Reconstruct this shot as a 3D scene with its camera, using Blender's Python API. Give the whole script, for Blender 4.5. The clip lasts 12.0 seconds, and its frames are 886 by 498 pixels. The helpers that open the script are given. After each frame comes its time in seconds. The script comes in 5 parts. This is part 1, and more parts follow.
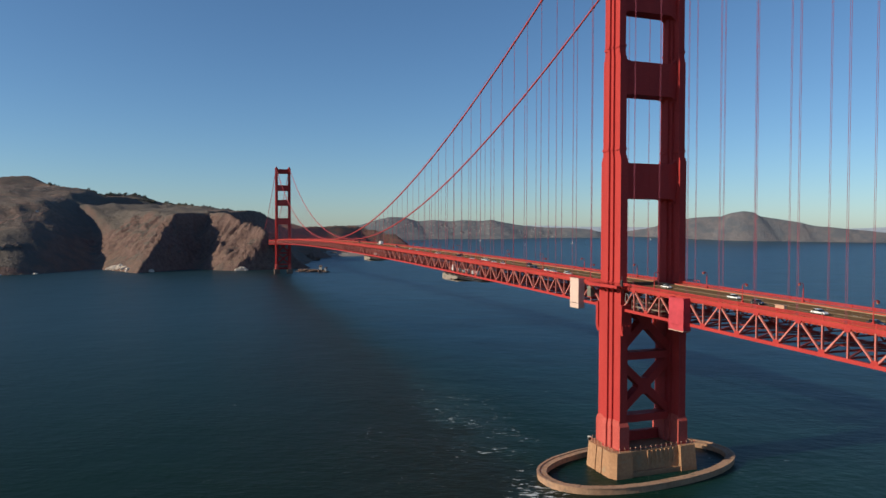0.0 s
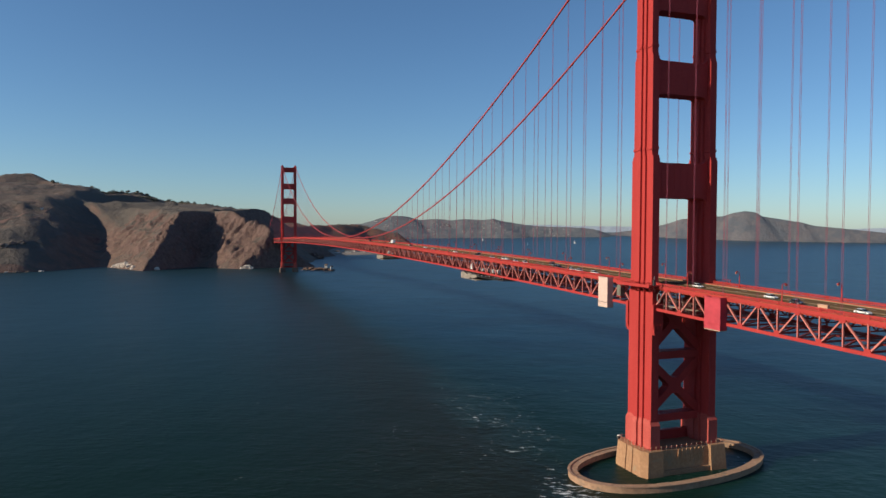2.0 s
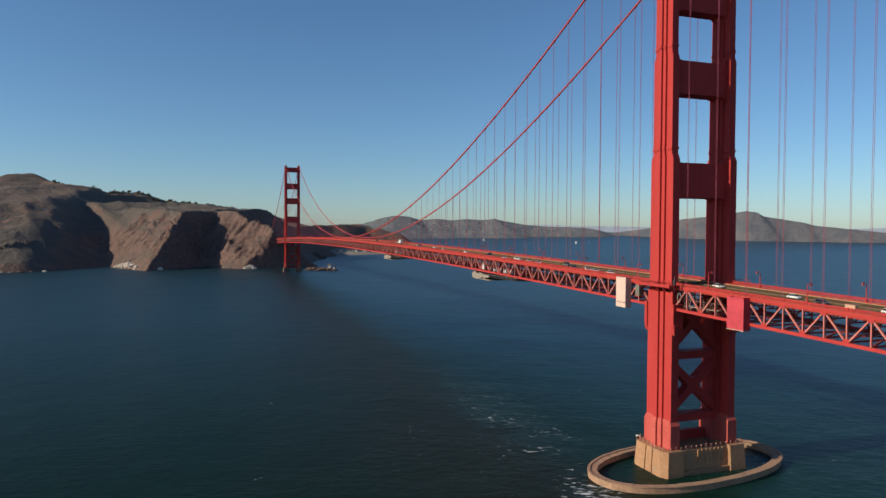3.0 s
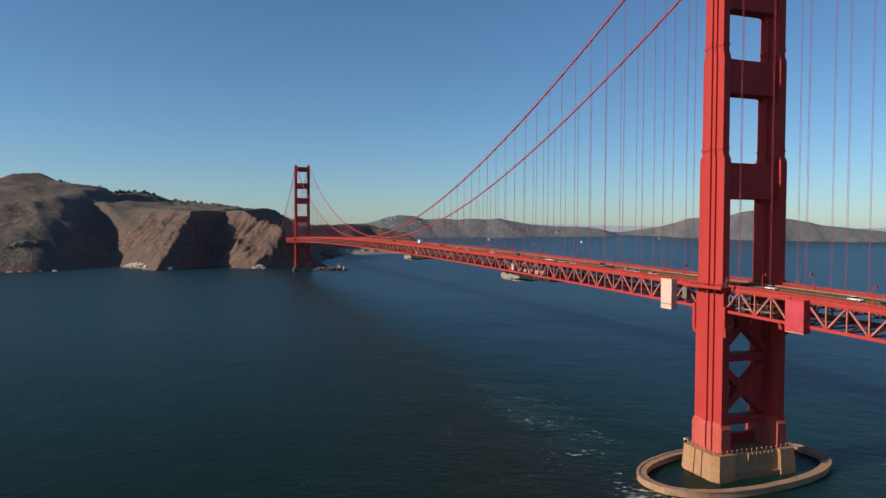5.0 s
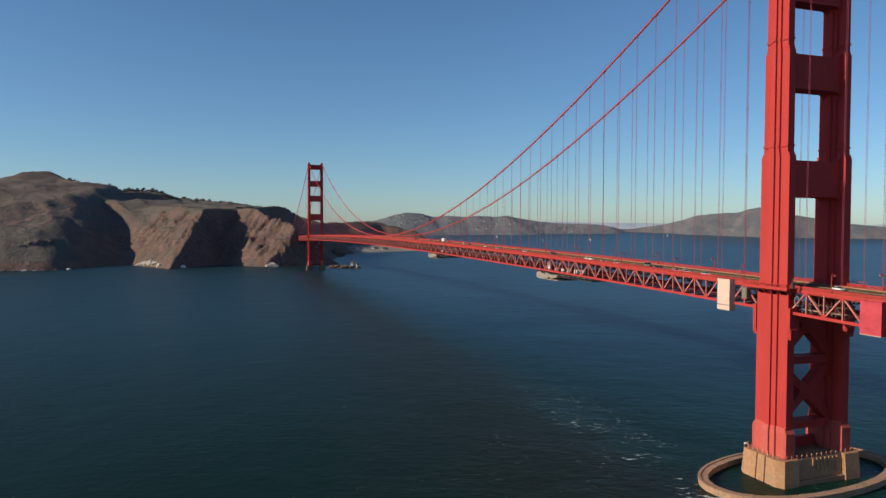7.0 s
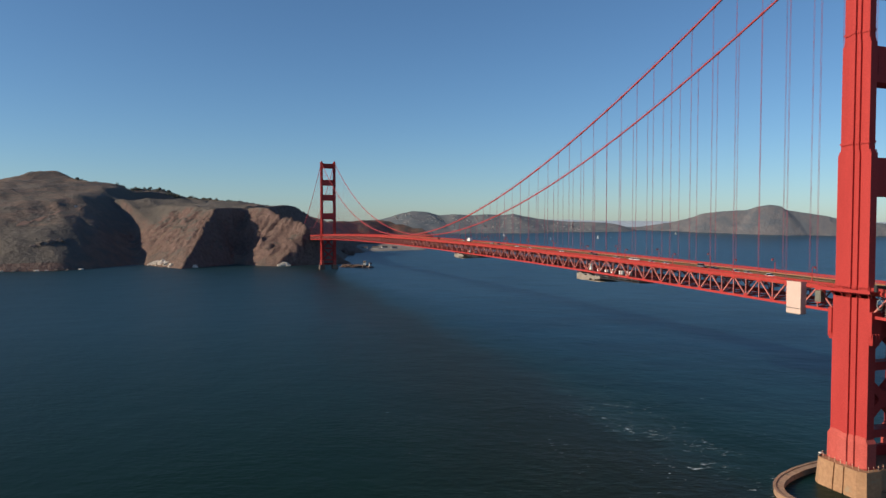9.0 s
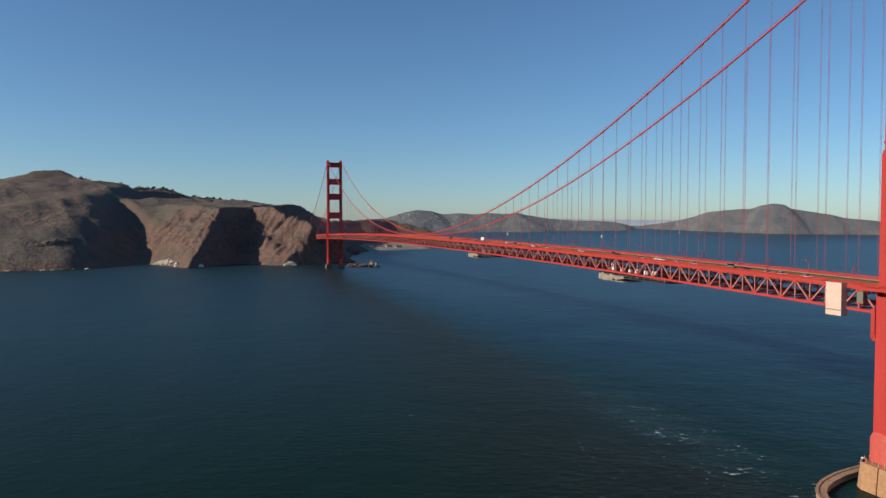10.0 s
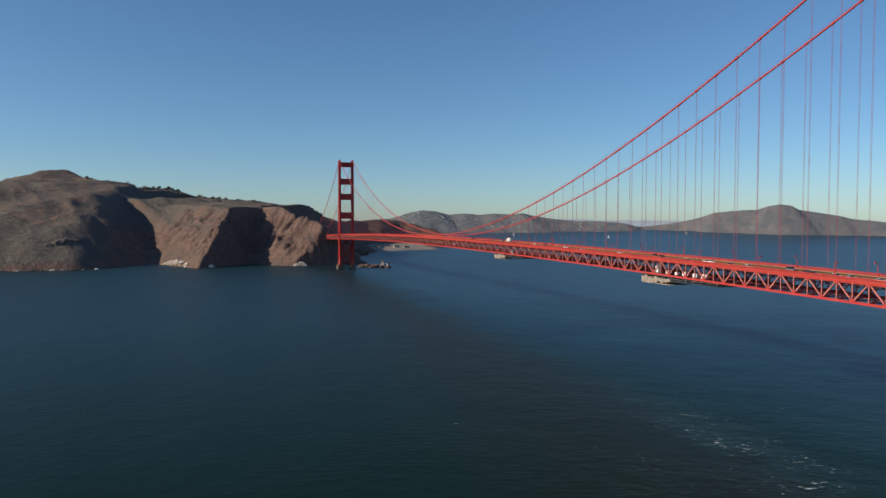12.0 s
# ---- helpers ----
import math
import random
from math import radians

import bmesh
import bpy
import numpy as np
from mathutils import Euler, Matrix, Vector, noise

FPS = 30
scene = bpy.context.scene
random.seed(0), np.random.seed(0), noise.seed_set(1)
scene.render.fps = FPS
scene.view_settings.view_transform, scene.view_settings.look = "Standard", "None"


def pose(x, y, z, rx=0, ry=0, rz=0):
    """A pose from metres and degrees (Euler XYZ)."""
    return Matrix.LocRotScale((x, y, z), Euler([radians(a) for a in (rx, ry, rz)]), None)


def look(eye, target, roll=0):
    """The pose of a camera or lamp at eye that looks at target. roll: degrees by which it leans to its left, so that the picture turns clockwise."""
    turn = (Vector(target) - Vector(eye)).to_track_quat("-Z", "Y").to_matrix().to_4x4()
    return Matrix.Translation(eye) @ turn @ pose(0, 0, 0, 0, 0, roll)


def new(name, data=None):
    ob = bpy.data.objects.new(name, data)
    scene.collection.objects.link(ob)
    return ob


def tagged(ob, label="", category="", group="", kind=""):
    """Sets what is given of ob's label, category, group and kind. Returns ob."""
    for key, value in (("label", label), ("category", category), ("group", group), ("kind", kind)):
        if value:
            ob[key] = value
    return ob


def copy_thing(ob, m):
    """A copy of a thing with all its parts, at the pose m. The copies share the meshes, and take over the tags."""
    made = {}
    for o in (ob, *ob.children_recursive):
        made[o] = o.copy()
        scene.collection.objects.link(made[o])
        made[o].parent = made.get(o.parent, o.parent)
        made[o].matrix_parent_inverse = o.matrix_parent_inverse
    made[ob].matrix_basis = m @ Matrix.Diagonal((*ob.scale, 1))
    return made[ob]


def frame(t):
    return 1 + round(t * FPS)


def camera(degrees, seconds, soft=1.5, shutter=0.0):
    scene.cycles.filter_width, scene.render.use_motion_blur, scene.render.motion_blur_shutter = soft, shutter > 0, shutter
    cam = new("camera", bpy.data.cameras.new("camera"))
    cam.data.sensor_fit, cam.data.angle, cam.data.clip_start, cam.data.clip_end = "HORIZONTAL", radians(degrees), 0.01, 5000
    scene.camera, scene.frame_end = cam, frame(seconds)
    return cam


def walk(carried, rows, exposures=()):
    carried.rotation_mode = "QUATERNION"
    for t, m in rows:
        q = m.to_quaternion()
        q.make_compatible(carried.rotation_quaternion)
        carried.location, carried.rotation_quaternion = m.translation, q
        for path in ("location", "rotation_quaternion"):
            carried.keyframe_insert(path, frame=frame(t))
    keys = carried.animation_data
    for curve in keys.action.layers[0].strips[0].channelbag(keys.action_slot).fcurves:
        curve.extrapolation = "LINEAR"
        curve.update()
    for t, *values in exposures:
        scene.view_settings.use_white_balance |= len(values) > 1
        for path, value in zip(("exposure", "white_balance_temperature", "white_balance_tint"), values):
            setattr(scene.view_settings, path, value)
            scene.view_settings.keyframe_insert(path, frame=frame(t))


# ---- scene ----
cam = camera(65.8, 12.0, 1.5)
PATH = [
    (0, (-162.034, -224.358, 92.276), (-161.371, -222.472, 92.222), 0.1),
    (0.5, (-164.500, -223.647, 92.250), (-163.837, -221.761, 92.195), 0.2),
    (1, (-167.193, -222.790, 92.226), (-166.529, -220.905, 92.170), 0.3),
    (1.5, (-170.138, -221.805, 92.172), (-169.475, -219.919, 92.116), 0.2),
    (2, (-173.508, -220.751, 92.135), (-172.845, -218.865, 92.078), 0.3),
    (2.5, (-176.959, -219.633, 92.087), (-176.296, -217.747, 92.030), 0.3),
    (3, (-180.412, -218.102, 92.106), (-179.749, -216.216, 92.049), 0.3),
    (5, (-195.453, -209.785, 92.686), (-194.796, -207.897, 92.627), 0.3),
    (5.5, (-199.286, -207.161, 92.893), (-198.632, -205.272, 92.832), 0.3),
    (6, (-203.240, -204.492, 93.080), (-202.589, -202.601, 93.017), 0.3),
    (6.5, (-207.362, -201.495, 93.293), (-206.715, -199.604, 93.227), 0.3),
    (7, (-211.401, -198.097, 93.529), (-210.757, -196.204, 93.462), 0.2),
    (7.5, (-215.426, -194.319, 93.778), (-214.785, -192.426, 93.708), 0.2),
    (9.5, (-232.746, -177.152, 94.776), (-232.114, -175.256, 94.703), -0.0),
    (10, (-237.062, -172.474, 94.866), (-236.432, -170.577, 94.791), 0.0),
    (10.5, (-241.234, -167.700, 94.913), (-240.605, -165.803, 94.838), 0.0),
    (11, (-245.148, -163.303, 94.959), (-244.520, -161.405, 94.885), 0.1),
    (11.5, (-249.115, -158.823, 94.995), (-248.490, -156.925, 94.921), 0.1),
    (12, (-253.231, -154.045, 95.035), (-252.607, -152.146, 94.961), 0.1),
]
walk(cam, [(t, look(eye, target, roll)) for t, eye, target, roll in PATH], [(0.0, 0.12, 6150, 4), (12.0, 0.12, 6150, 4)])

# ---------------------------------------------------------------- light
SUN_AZ, SUN_EL = 270.4, 23.0          # compass bearing of the sun (north is +y), degrees
sky_world = bpy.data.worlds.new("sky")
scene.world = sky_world
sky_world.use_nodes = True
wn = sky_world.node_tree
sky = wn.nodes.new("ShaderNodeTexSky")
sky.sky_type, sky.sun_disc = "NISHITA", False
sky.sun_elevation, sky.sun_rotation = radians(SUN_EL), radians(SUN_AZ)
sky.altitude, sky.air_density, sky.dust_density, sky.ozone_density = 700, 1.0, 0.6, 5.0
wn.nodes["Background"].inputs["Strength"].default_value = 0.099
wn.links.new(sky.outputs[0], wn.nodes["Background"].inputs[0])
lamp = bpy.data.lights.new("sun", "SUN")
lamp.energy, lamp.angle, lamp.color = 5.0, radians(0.5), (1.0, 0.82, 0.62)
sun_dir = Vector((math.sin(radians(SUN_AZ)) * math.cos(radians(SUN_EL)), math.cos(radians(SUN_AZ)) * math.cos(radians(SUN_EL)), math.sin(radians(SUN_EL))))
sun = new("sun", lamp)
sun.matrix_world = look((-400, 0, 400), tuple(Vector((-400, 0, 400)) - sun_dir))
scene.view_settings.exposure = 0.0


# ---------------------------------------------------------------- materials
def nodes_of(name):
    m = bpy.data.materials.new(name)
    m.use_nodes = True
    return m, m.node_tree, m.node_tree.nodes["Principled BSDF"]


def noise_node(nt, scale, detail=4.0, rough=0.55, stretch=None, coord="Object"):
    tc = nt.nodes.new("ShaderNodeTexCoord")
    mp = nt.nodes.new("ShaderNodeMapping")
    nz = nt.nodes.new("ShaderNodeTexNoise")
    nz.inputs["Scale"].default_value, nz.inputs["Detail"].default_value, nz.inputs["Roughness"].default_value = scale, detail, rough
    if stretch:
        mp.inputs["Scale"].default_value = stretch
    nt.links.new(tc.outputs[coord], mp.inputs[0])
    nt.links.new(mp.outputs[0], nz.inputs["Vector"])
    return nz.outputs["Fac"]


def ramp(nt, fac, stops):
    r = nt.nodes.new("ShaderNodeValToRGB")
    els = r.color_ramp.elements
    while len(els) < len(stops):
        els.new(0.5)
    for e, (p, c) in zip(els, stops):
        e.position, e.color = p, (*c, 1.0) if len(c) == 3 else c
    nt.links.new(fac, r.inputs[0])
    return r.outputs[0]


def mixc(nt, fac, a, b, mode="MIX"):
    m = nt.nodes.new("ShaderNodeMix")
    m.data_type, m.blend_type = "RGBA", mode
    for sock, v in ((m.inputs[0], fac), (m.inputs[6], a), (m.inputs[7], b)):
        if isinstance(v, (int, float)):
            sock.default_value = v
        elif isinstance(v, tuple):
            sock.default_value = (*v, 1.0)
        else:
            nt.links.new(v, sock)
    return m.outputs[2]


def maths(nt, op, a, b=0.0, c=0.0, clamp=False):
    m = nt.nodes.new("ShaderNodeMath")
    m.operation, m.use_clamp = op, clamp
    for sock, v in zip(m.inputs, (a, b, c)):
        if isinstance(v, (int, float)):
            sock.default_value = v
        else:
            nt.links.new(v, sock)
    return m.outputs[0]


def add_bump(nt, bsdf, height, strength, dist):
    b = nt.nodes.new("ShaderNodeBump")
    b.inputs["Strength"].default_value, b.inputs["Distance"].default_value = strength, dist
    nt.links.new(height, b.inputs["Height"])
    nt.links.new(b.outputs[0], bsdf.inputs["Normal"])


def surface(name, c1, c2, scale=0.5, rough=0.6, metal=0.0, bump=0.2, dist=0.05, fine=None, stretch=None, spot=None, coord="Object", spec=0.3):
    """Two colours mixed at a large scale, darkened by a finer grain, with relief."""
    m, nt, b = nodes_of(name)
    n1 = noise_node(nt, scale, 5, 0.6, stretch, coord)
    n2 = noise_node(nt, fine or scale * 9, 3, 0.6, None, coord)
    col = ramp(nt, n1, [(0.32, c1), (0.68, c2)])
    grain = ramp(nt, n2, [(0.3, (0.78, 0.78, 0.78)), (0.7, (1.08, 1.08, 1.08))])
    col = mixc(nt, 1.0, col, grain, "MULTIPLY")
    if spot:
        n3 = noise_node(nt, scale * 2.7, 6, 0.7, None, coord)
        col = mixc(nt, ramp(nt, n3, [(0.56, (0, 0, 0)), (0.66, (1, 1, 1))]), col, spot)
    nt.links.new(col, b.inputs["Base Color"])
    b.inputs["Roughness"].default_value, b.inputs["Metallic"].default_value = rough, metal
    b.inputs["Specular IOR Level"].default_value = spec
    if bump:
        add_bump(nt, b, n2, bump, dist)
    return m


M = {}
M["orange"] = surface("orange_paint", (0.385, 0.043, 0.040), (0.45, 0.053, 0.048), 0.12, 0.6, 0, 0.08, 0.02, 2.5, (1, 1, 0.25), spec=0.08)
M["plinth_orange"] = surface("salt_faded_orange_paint", (0.42, 0.075, 0.062), (0.50, 0.11, 0.09), 0.15, 0.65, 0, 0.1, 0.02, 2.0, (1, 1, 0.3), spec=0.08)
# highlights on the sunlit truss flanges are painted in as a paler orange
M["web_lit_orange"] = surface("sunlit_web_paint", (0.46, 0.11, 0.095), (0.60, 0.24, 0.20), 0.12, 0.6, 0, 0.08, 0.02, 2.5, spec=0.1)
M["fascia_orange"] = surface("weathered_orange_paint", (0.37, 0.056, 0.038), (0.45, 0.074, 0.048), 0.3, 0.65, 0, 0.1, 0.02, 2.5, (1, 0.3, 1), (0.26, 0.046, 0.036), spec=0.08)
M["net"] = surface("grey_sheeting", (0.24, 0.20, 0.165), (0.34, 0.285, 0.235), 0.3, 0.85, 0, 0.3, 0.03)
M["orange_cable"] = surface("cable_paint", (0.40, 0.05, 0.048), (0.46, 0.06, 0.058), 0.2, 0.6, 0, 0.1, 0.02, spec=0.2)
# shade inside the deck framing put into a darker, spotted orange; lanterns share it
M["inner_orange"] = surface("darkened_orange_paint", (0.32, 0.046, 0.042), (0.42, 0.062, 0.054), 0.2, 0.7, 0, 0.2, 0.03, 1.1, None, (0.13, 0.045, 0.036))
M["rope"] = surface("rope_paint", (0.24, 0.05, 0.08), (0.29, 0.06, 0.095), 0.3, 0.6, 0, 0.0)
M["concrete"] = surface("pier_concrete", (0.35, 0.19, 0.102), (0.43, 0.245, 0.135), 0.08, 0.9, 0, 0.5, 0.1, 0.8, (1, 1, 0.3), (0.30, 0.21, 0.13))
M["fender"] = surface("weathered_concrete", (0.32, 0.19, 0.12), (0.42, 0.26, 0.165), 0.1, 0.92, 0, 0.6, 0.15, 0.7, None, (0.20, 0.15, 0.11))
M["asphalt"] = surface("asphalt", (0.140, 0.084, 0.044), (0.195, 0.122, 0.066), 0.05, 0.95, 0, 0.2, 0.01, 1.5, (1, 0.1, 1), spec=0.0)
M["sidewalk"] = surface("sidewalk_concrete", (0.30, 0.205, 0.12), (0.37, 0.255, 0.155), 0.1, 0.9, 0, 0.2, 0.01, spec=0.0)
M["footing"] = surface("dark_footing_concrete", (0.10, 0.075, 0.065), (0.15, 0.11, 0.09), 0.1, 0.9, 0, 0.5, 0.1, 0.8)
M["barrier"] = surface("dusty_grey_barrier", (0.13, 0.09, 0.06), (0.17, 0.12, 0.08), 0.2, 0.9, 0, 0.1, 0.01, spec=0.0)
M["faded"] = surface("pale_orange_paint", (0.52, 0.30, 0.20), (0.60, 0.36, 0.24), 0.5, 0.7, 0, 0.05, 0.01)
M["pale_tube"] = surface("dull_scaffold_tube", (0.22, 0.13, 0.11), (0.30, 0.19, 0.16), 0.8, 0.5, 0, 0.0)
M["line"] = surface("road_paint", (0.65, 0.62, 0.55), (0.75, 0.72, 0.64), 0.5, 0.8)
M["white_wrap"] = surface("white_tarp", (0.60, 0.43, 0.36), (0.68, 0.50, 0.42), 0.08, 0.8, 0, 0.1, 0.03, 3.0)
M["red_wrap"] = surface("red_tarp", (0.47, 0.052, 0.070), (0.49, 0.058, 0.077), 0.06, 0.8, 0, 0.1, 0.03, 0.25)
M["ply"] = surface("plywood", (0.40, 0.29, 0.20), (0.55, 0.44, 0.33), 0.3, 0.85, 0, 0.3, 0.03)
M["steel"] = surface("galvanised_steel", (0.30, 0.30, 0.29), (0.42, 0.41, 0.39), 0.5, 0.5, 0.4, 0.1, 0.01)
M["dark"] = surface("dark_metal", (0.03, 0.028, 0.028), (0.05, 0.045, 0.045), 0.6, 0.5)
M["lens"] = surface("lamp_lens", (0.55, 0.42, 0.25), (0.65, 0.5, 0.3), 2.0, 0.3)
M["rubber"] = surface("rubber", (0.02, 0.02, 0.02), (0.03, 0.03, 0.03), 3.0, 0.9)
M["tarp_green"] = surface("grey_green_box", (0.15, 0.14, 0.11), (0.20, 0.185, 0.15), 0.5, 0.7)
for key, c in (("white", (0.85, 0.83, 0.80)), ("silver", (0.62, 0.61, 0.59)), ("black", (0.025, 0.025, 0.028)), ("grey", (0.14, 0.14, 0.15)), ("red", (0.35, 0.03, 0.03)), ("blue", (0.05, 0.09, 0.22))):
    m, nt, b = nodes_of("car_paint_" + key)
    dirt = noise_node(nt, 1.5, 4)
    nt.links.new(ramp(nt, dirt, [(0.3, tuple(v * 0.85 for v in c)), (0.7, c)]), b.inputs["Base Color"])
    b.inputs["Roughness"].default_value, b.inputs["Coat Weight"].default_value = 0.35, 0.5
    M["car_" + key] = m
m, nt, b = nodes_of("dark_glass")
b.inputs["Base Color"].default_value, b.inputs["Roughness"].default_value = (0.015, 0.018, 0.02, 1), 0.08
M["glass"] = m


def hill_material(name, grass1, grass2, scrub, rock, k=1.0, scrub_amount=0.55, steep=0.72, grain=1.0, relief=14.0, zones=False):
    """Dry grass with scrub in the folds, bare rock where the ground is steep."""
    m, nt, b = nodes_of(name)
    big = noise_node(nt, 0.006 * k, 6, 0.62, None, "Object")
    mid = noise_node(nt, 0.022 * k, 7, 0.66, None, "Object")
    fine = noise_node(nt, 0.12 * k, 5, 0.7, None, "Object")
    grass = ramp(nt, big, [(0.35, grass1), (0.65, grass2)])
    lo, hi = 1 - 0.55 * grain, 1 + 0.3 * grain
    grass = mixc(nt, 1.0, grass, ramp(nt, fine, [(0.28, (lo, lo, lo)), (0.72, (hi, hi, hi))]), "MULTIPLY")
    cover = mid
    if zones:
        # greener brush low on the western slope and on the wooded ridge behind, red soil low on the point
        tc = nt.nodes.new("ShaderNodeTexCoord")
        co = nt.nodes.new("ShaderNodeSeparateXYZ")
        nt.links.new(tc.outputs["Object"], co.inputs[0])
        x, y, z = co.outputs[0], co.outputs[1], co.outputs[2]
        low = maths(nt, "MULTIPLY_ADD", maths(nt, "ADD", z, maths(nt, "MULTIPLY", big, 90.0)), -0.022, 3.2, clamp=True)
        west = maths(nt, "MULTIPLY_ADD", x, -0.012, -5.9, clamp=True)
        back = maths(nt, "MULTIPLY", maths(nt, "MULTIPLY_ADD", y, 0.006, -10.9, clamp=True), maths(nt, "MULTIPLY", maths(nt, "MULTIPLY_ADD", x, 0.01, 5.6, clamp=True), maths(nt, "MULTIPLY_ADD", x, -0.008, 1.0, clamp=True)))
        # green-brown sward over the saddle and the upper part of the point
        top = maths(nt, "MULTIPLY", maths(nt, "MULTIPLY_ADD", maths(nt, "ADD", z, maths(nt, "MULTIPLY", mid, 60.0)), 0.016, -1.55, clamp=True), maths(nt, "MULTIPLY", maths(nt, "MULTIPLY_ADD", x, 0.012, 6.2, clamp=True), maths(nt, "MULTIPLY_ADD", x, -0.012, -1.6, clamp=True)))
        brush = maths(nt, "MAXIMUM", maths(nt, "MAXIMUM", maths(nt, "MULTIPLY", low, west), back), maths(nt, "MULTIPLY", top, 0.8))
        cover = maths(nt, "ADD", mid, maths(nt, "MULTIPLY", brush, 0.30))
        soil = maths(nt, "MULTIPLY", maths(nt, "MULTIPLY", low, maths(nt, "SUBTRACT", 1.0, west)), ramp(nt, mid, [(0.36, (0, 0, 0)), (0.6, (0.85, 0.85, 0.85))]))
        cove = maths(nt, "MULTIPLY", maths(nt, "MULTIPLY_ADD", x, 0.01, -0.2, clamp=True), maths(nt, "MULTIPLY_ADD", y, 0.01, -18.5, clamp=True))
        soil = maths(nt, "MAXIMUM", soil, maths(nt, "MULTIPLY", cove, 0.9))
        grass = mixc(nt, soil, grass, (0.235, 0.115, 0.078))
    col = mixc(nt, ramp(nt, cover, [(scrub_amount - 0.08, (0, 0, 0)), (scrub_amount + 0.08, (1, 1, 1))]), grass, scrub)
    geo = nt.nodes.new("ShaderNodeNewGeometry")
    sep = nt.nodes.new("ShaderNodeSeparateXYZ")
    nt.links.new(geo.outputs["True Normal"], sep.inputs[0])
    up = maths(nt, "ADD", sep.outputs[2], maths(nt, "MULTIPLY", maths(nt, "SUBTRACT", fine, 0.5), 0.5))
    stone = ramp(nt, fine, [(0.3, tuple(v * (1 - 0.55 * grain) for v in rock)), (0.52, tuple(v * 0.9 for v in rock)), (0.75, tuple(min(1, v * (1 + 0.35 * grain)) for v in rock))])
    col = mixc(nt, ramp(nt, up, [(steep - 0.07, (1, 1, 1)), (steep + 0.07, (0, 0, 0))]), col, stone)
    nt.links.new(col, b.inputs["Base Color"])
    b.inputs["Roughness"].default_value = 0.95
    b.inputs["Specular IOR Level"].default_value = 0.2
    add_bump(nt, b, maths(nt, "ADD", mid, maths(nt, "MULTIPLY", fine, 0.35)), 1.0, relief / k)
    return m


M["hill"] = hill_material("headland_ground", (0.150, 0.112, 0.092), (0.225, 0.152, 0.114), (0.116, 0.098, 0.083), (0.182, 0.116, 0.097), 1.0, 0.50, 0.70, 0.75, 12.0, True)
# far shore and island colours are greyed and lifted with painted distance haze
M["far_hill"] = hill_material("hazed_far_shore_ground", (0.180, 0.178, 0.183), (0.225, 0.21, 0.203), (0.135, 0.148, 0.158), (0.21, 0.188, 0.180), 0.6, 0.47, 0.3, 0.4, 8.0)
M["island"] = hill_material("hazed_island_ground", (0.142, 0.136, 0.145), (0.185, 0.170, 0.170), (0.112, 0.120, 0.135), (0.175, 0.156, 0.154), 0.5, 0.5, 0.3, 0.35, 7.0)
# pale blue of the backdrop ridge is atmospheric haze put into its colour
M["distant"] = hill_material("hazed_ridge_ground", (0.40, 0.45, 0.50), (0.44, 0.49, 0.53), (0.37, 0.42, 0.48), (0.42, 0.45, 0.48), 0.3, 0.5, 0.1, 0.3, 6.0)
M["leaf"] = surface("dark_foliage", (0.075, 0.078, 0.062), (0.115, 0.115, 0.09), 0.3, 0.9, 0, 0.4, 0.3)
M["dirt"] = surface("dirt_road", (0.23, 0.14, 0.105), (0.30, 0.185, 0.14), 0.05, 0.95, 0, 0.3, 0.3, 0.4)
M["sand"] = surface("pale_shore", (0.20, 0.165, 0.135), (0.34, 0.285, 0.24), 0.03, 0.95, 0, 0.3, 0.2, 0.3)
M["pale_rock"] = surface("guano_rock", (0.56, 0.47, 0.39), (0.74, 0.65, 0.55), 0.12, 0.95, 0, 0.7, 0.5, 0.5)
M["grey_rock"] = surface("grey_rock", (0.145, 0.115, 0.10), (0.20, 0.16, 0.135), 0.12, 0.95, 0, 0.7, 0.5, 0.5)
M["house_wall"] = surface("house_wall", (0.33, 0.32, 0.315), (0.50, 0.48, 0.465), 0.02, 0.9, 0, 0.0)
M["house_roof"] = surface("house_roof", (0.13, 0.09, 0.075), (0.20, 0.15, 0.12), 0.05, 0.9, 0, 0.0)
M["sail"] = surface("sail_cloth", (0.80, 0.79, 0.76), (0.85, 0.84, 0.82), 0.3, 0.8, 0, 0.0)


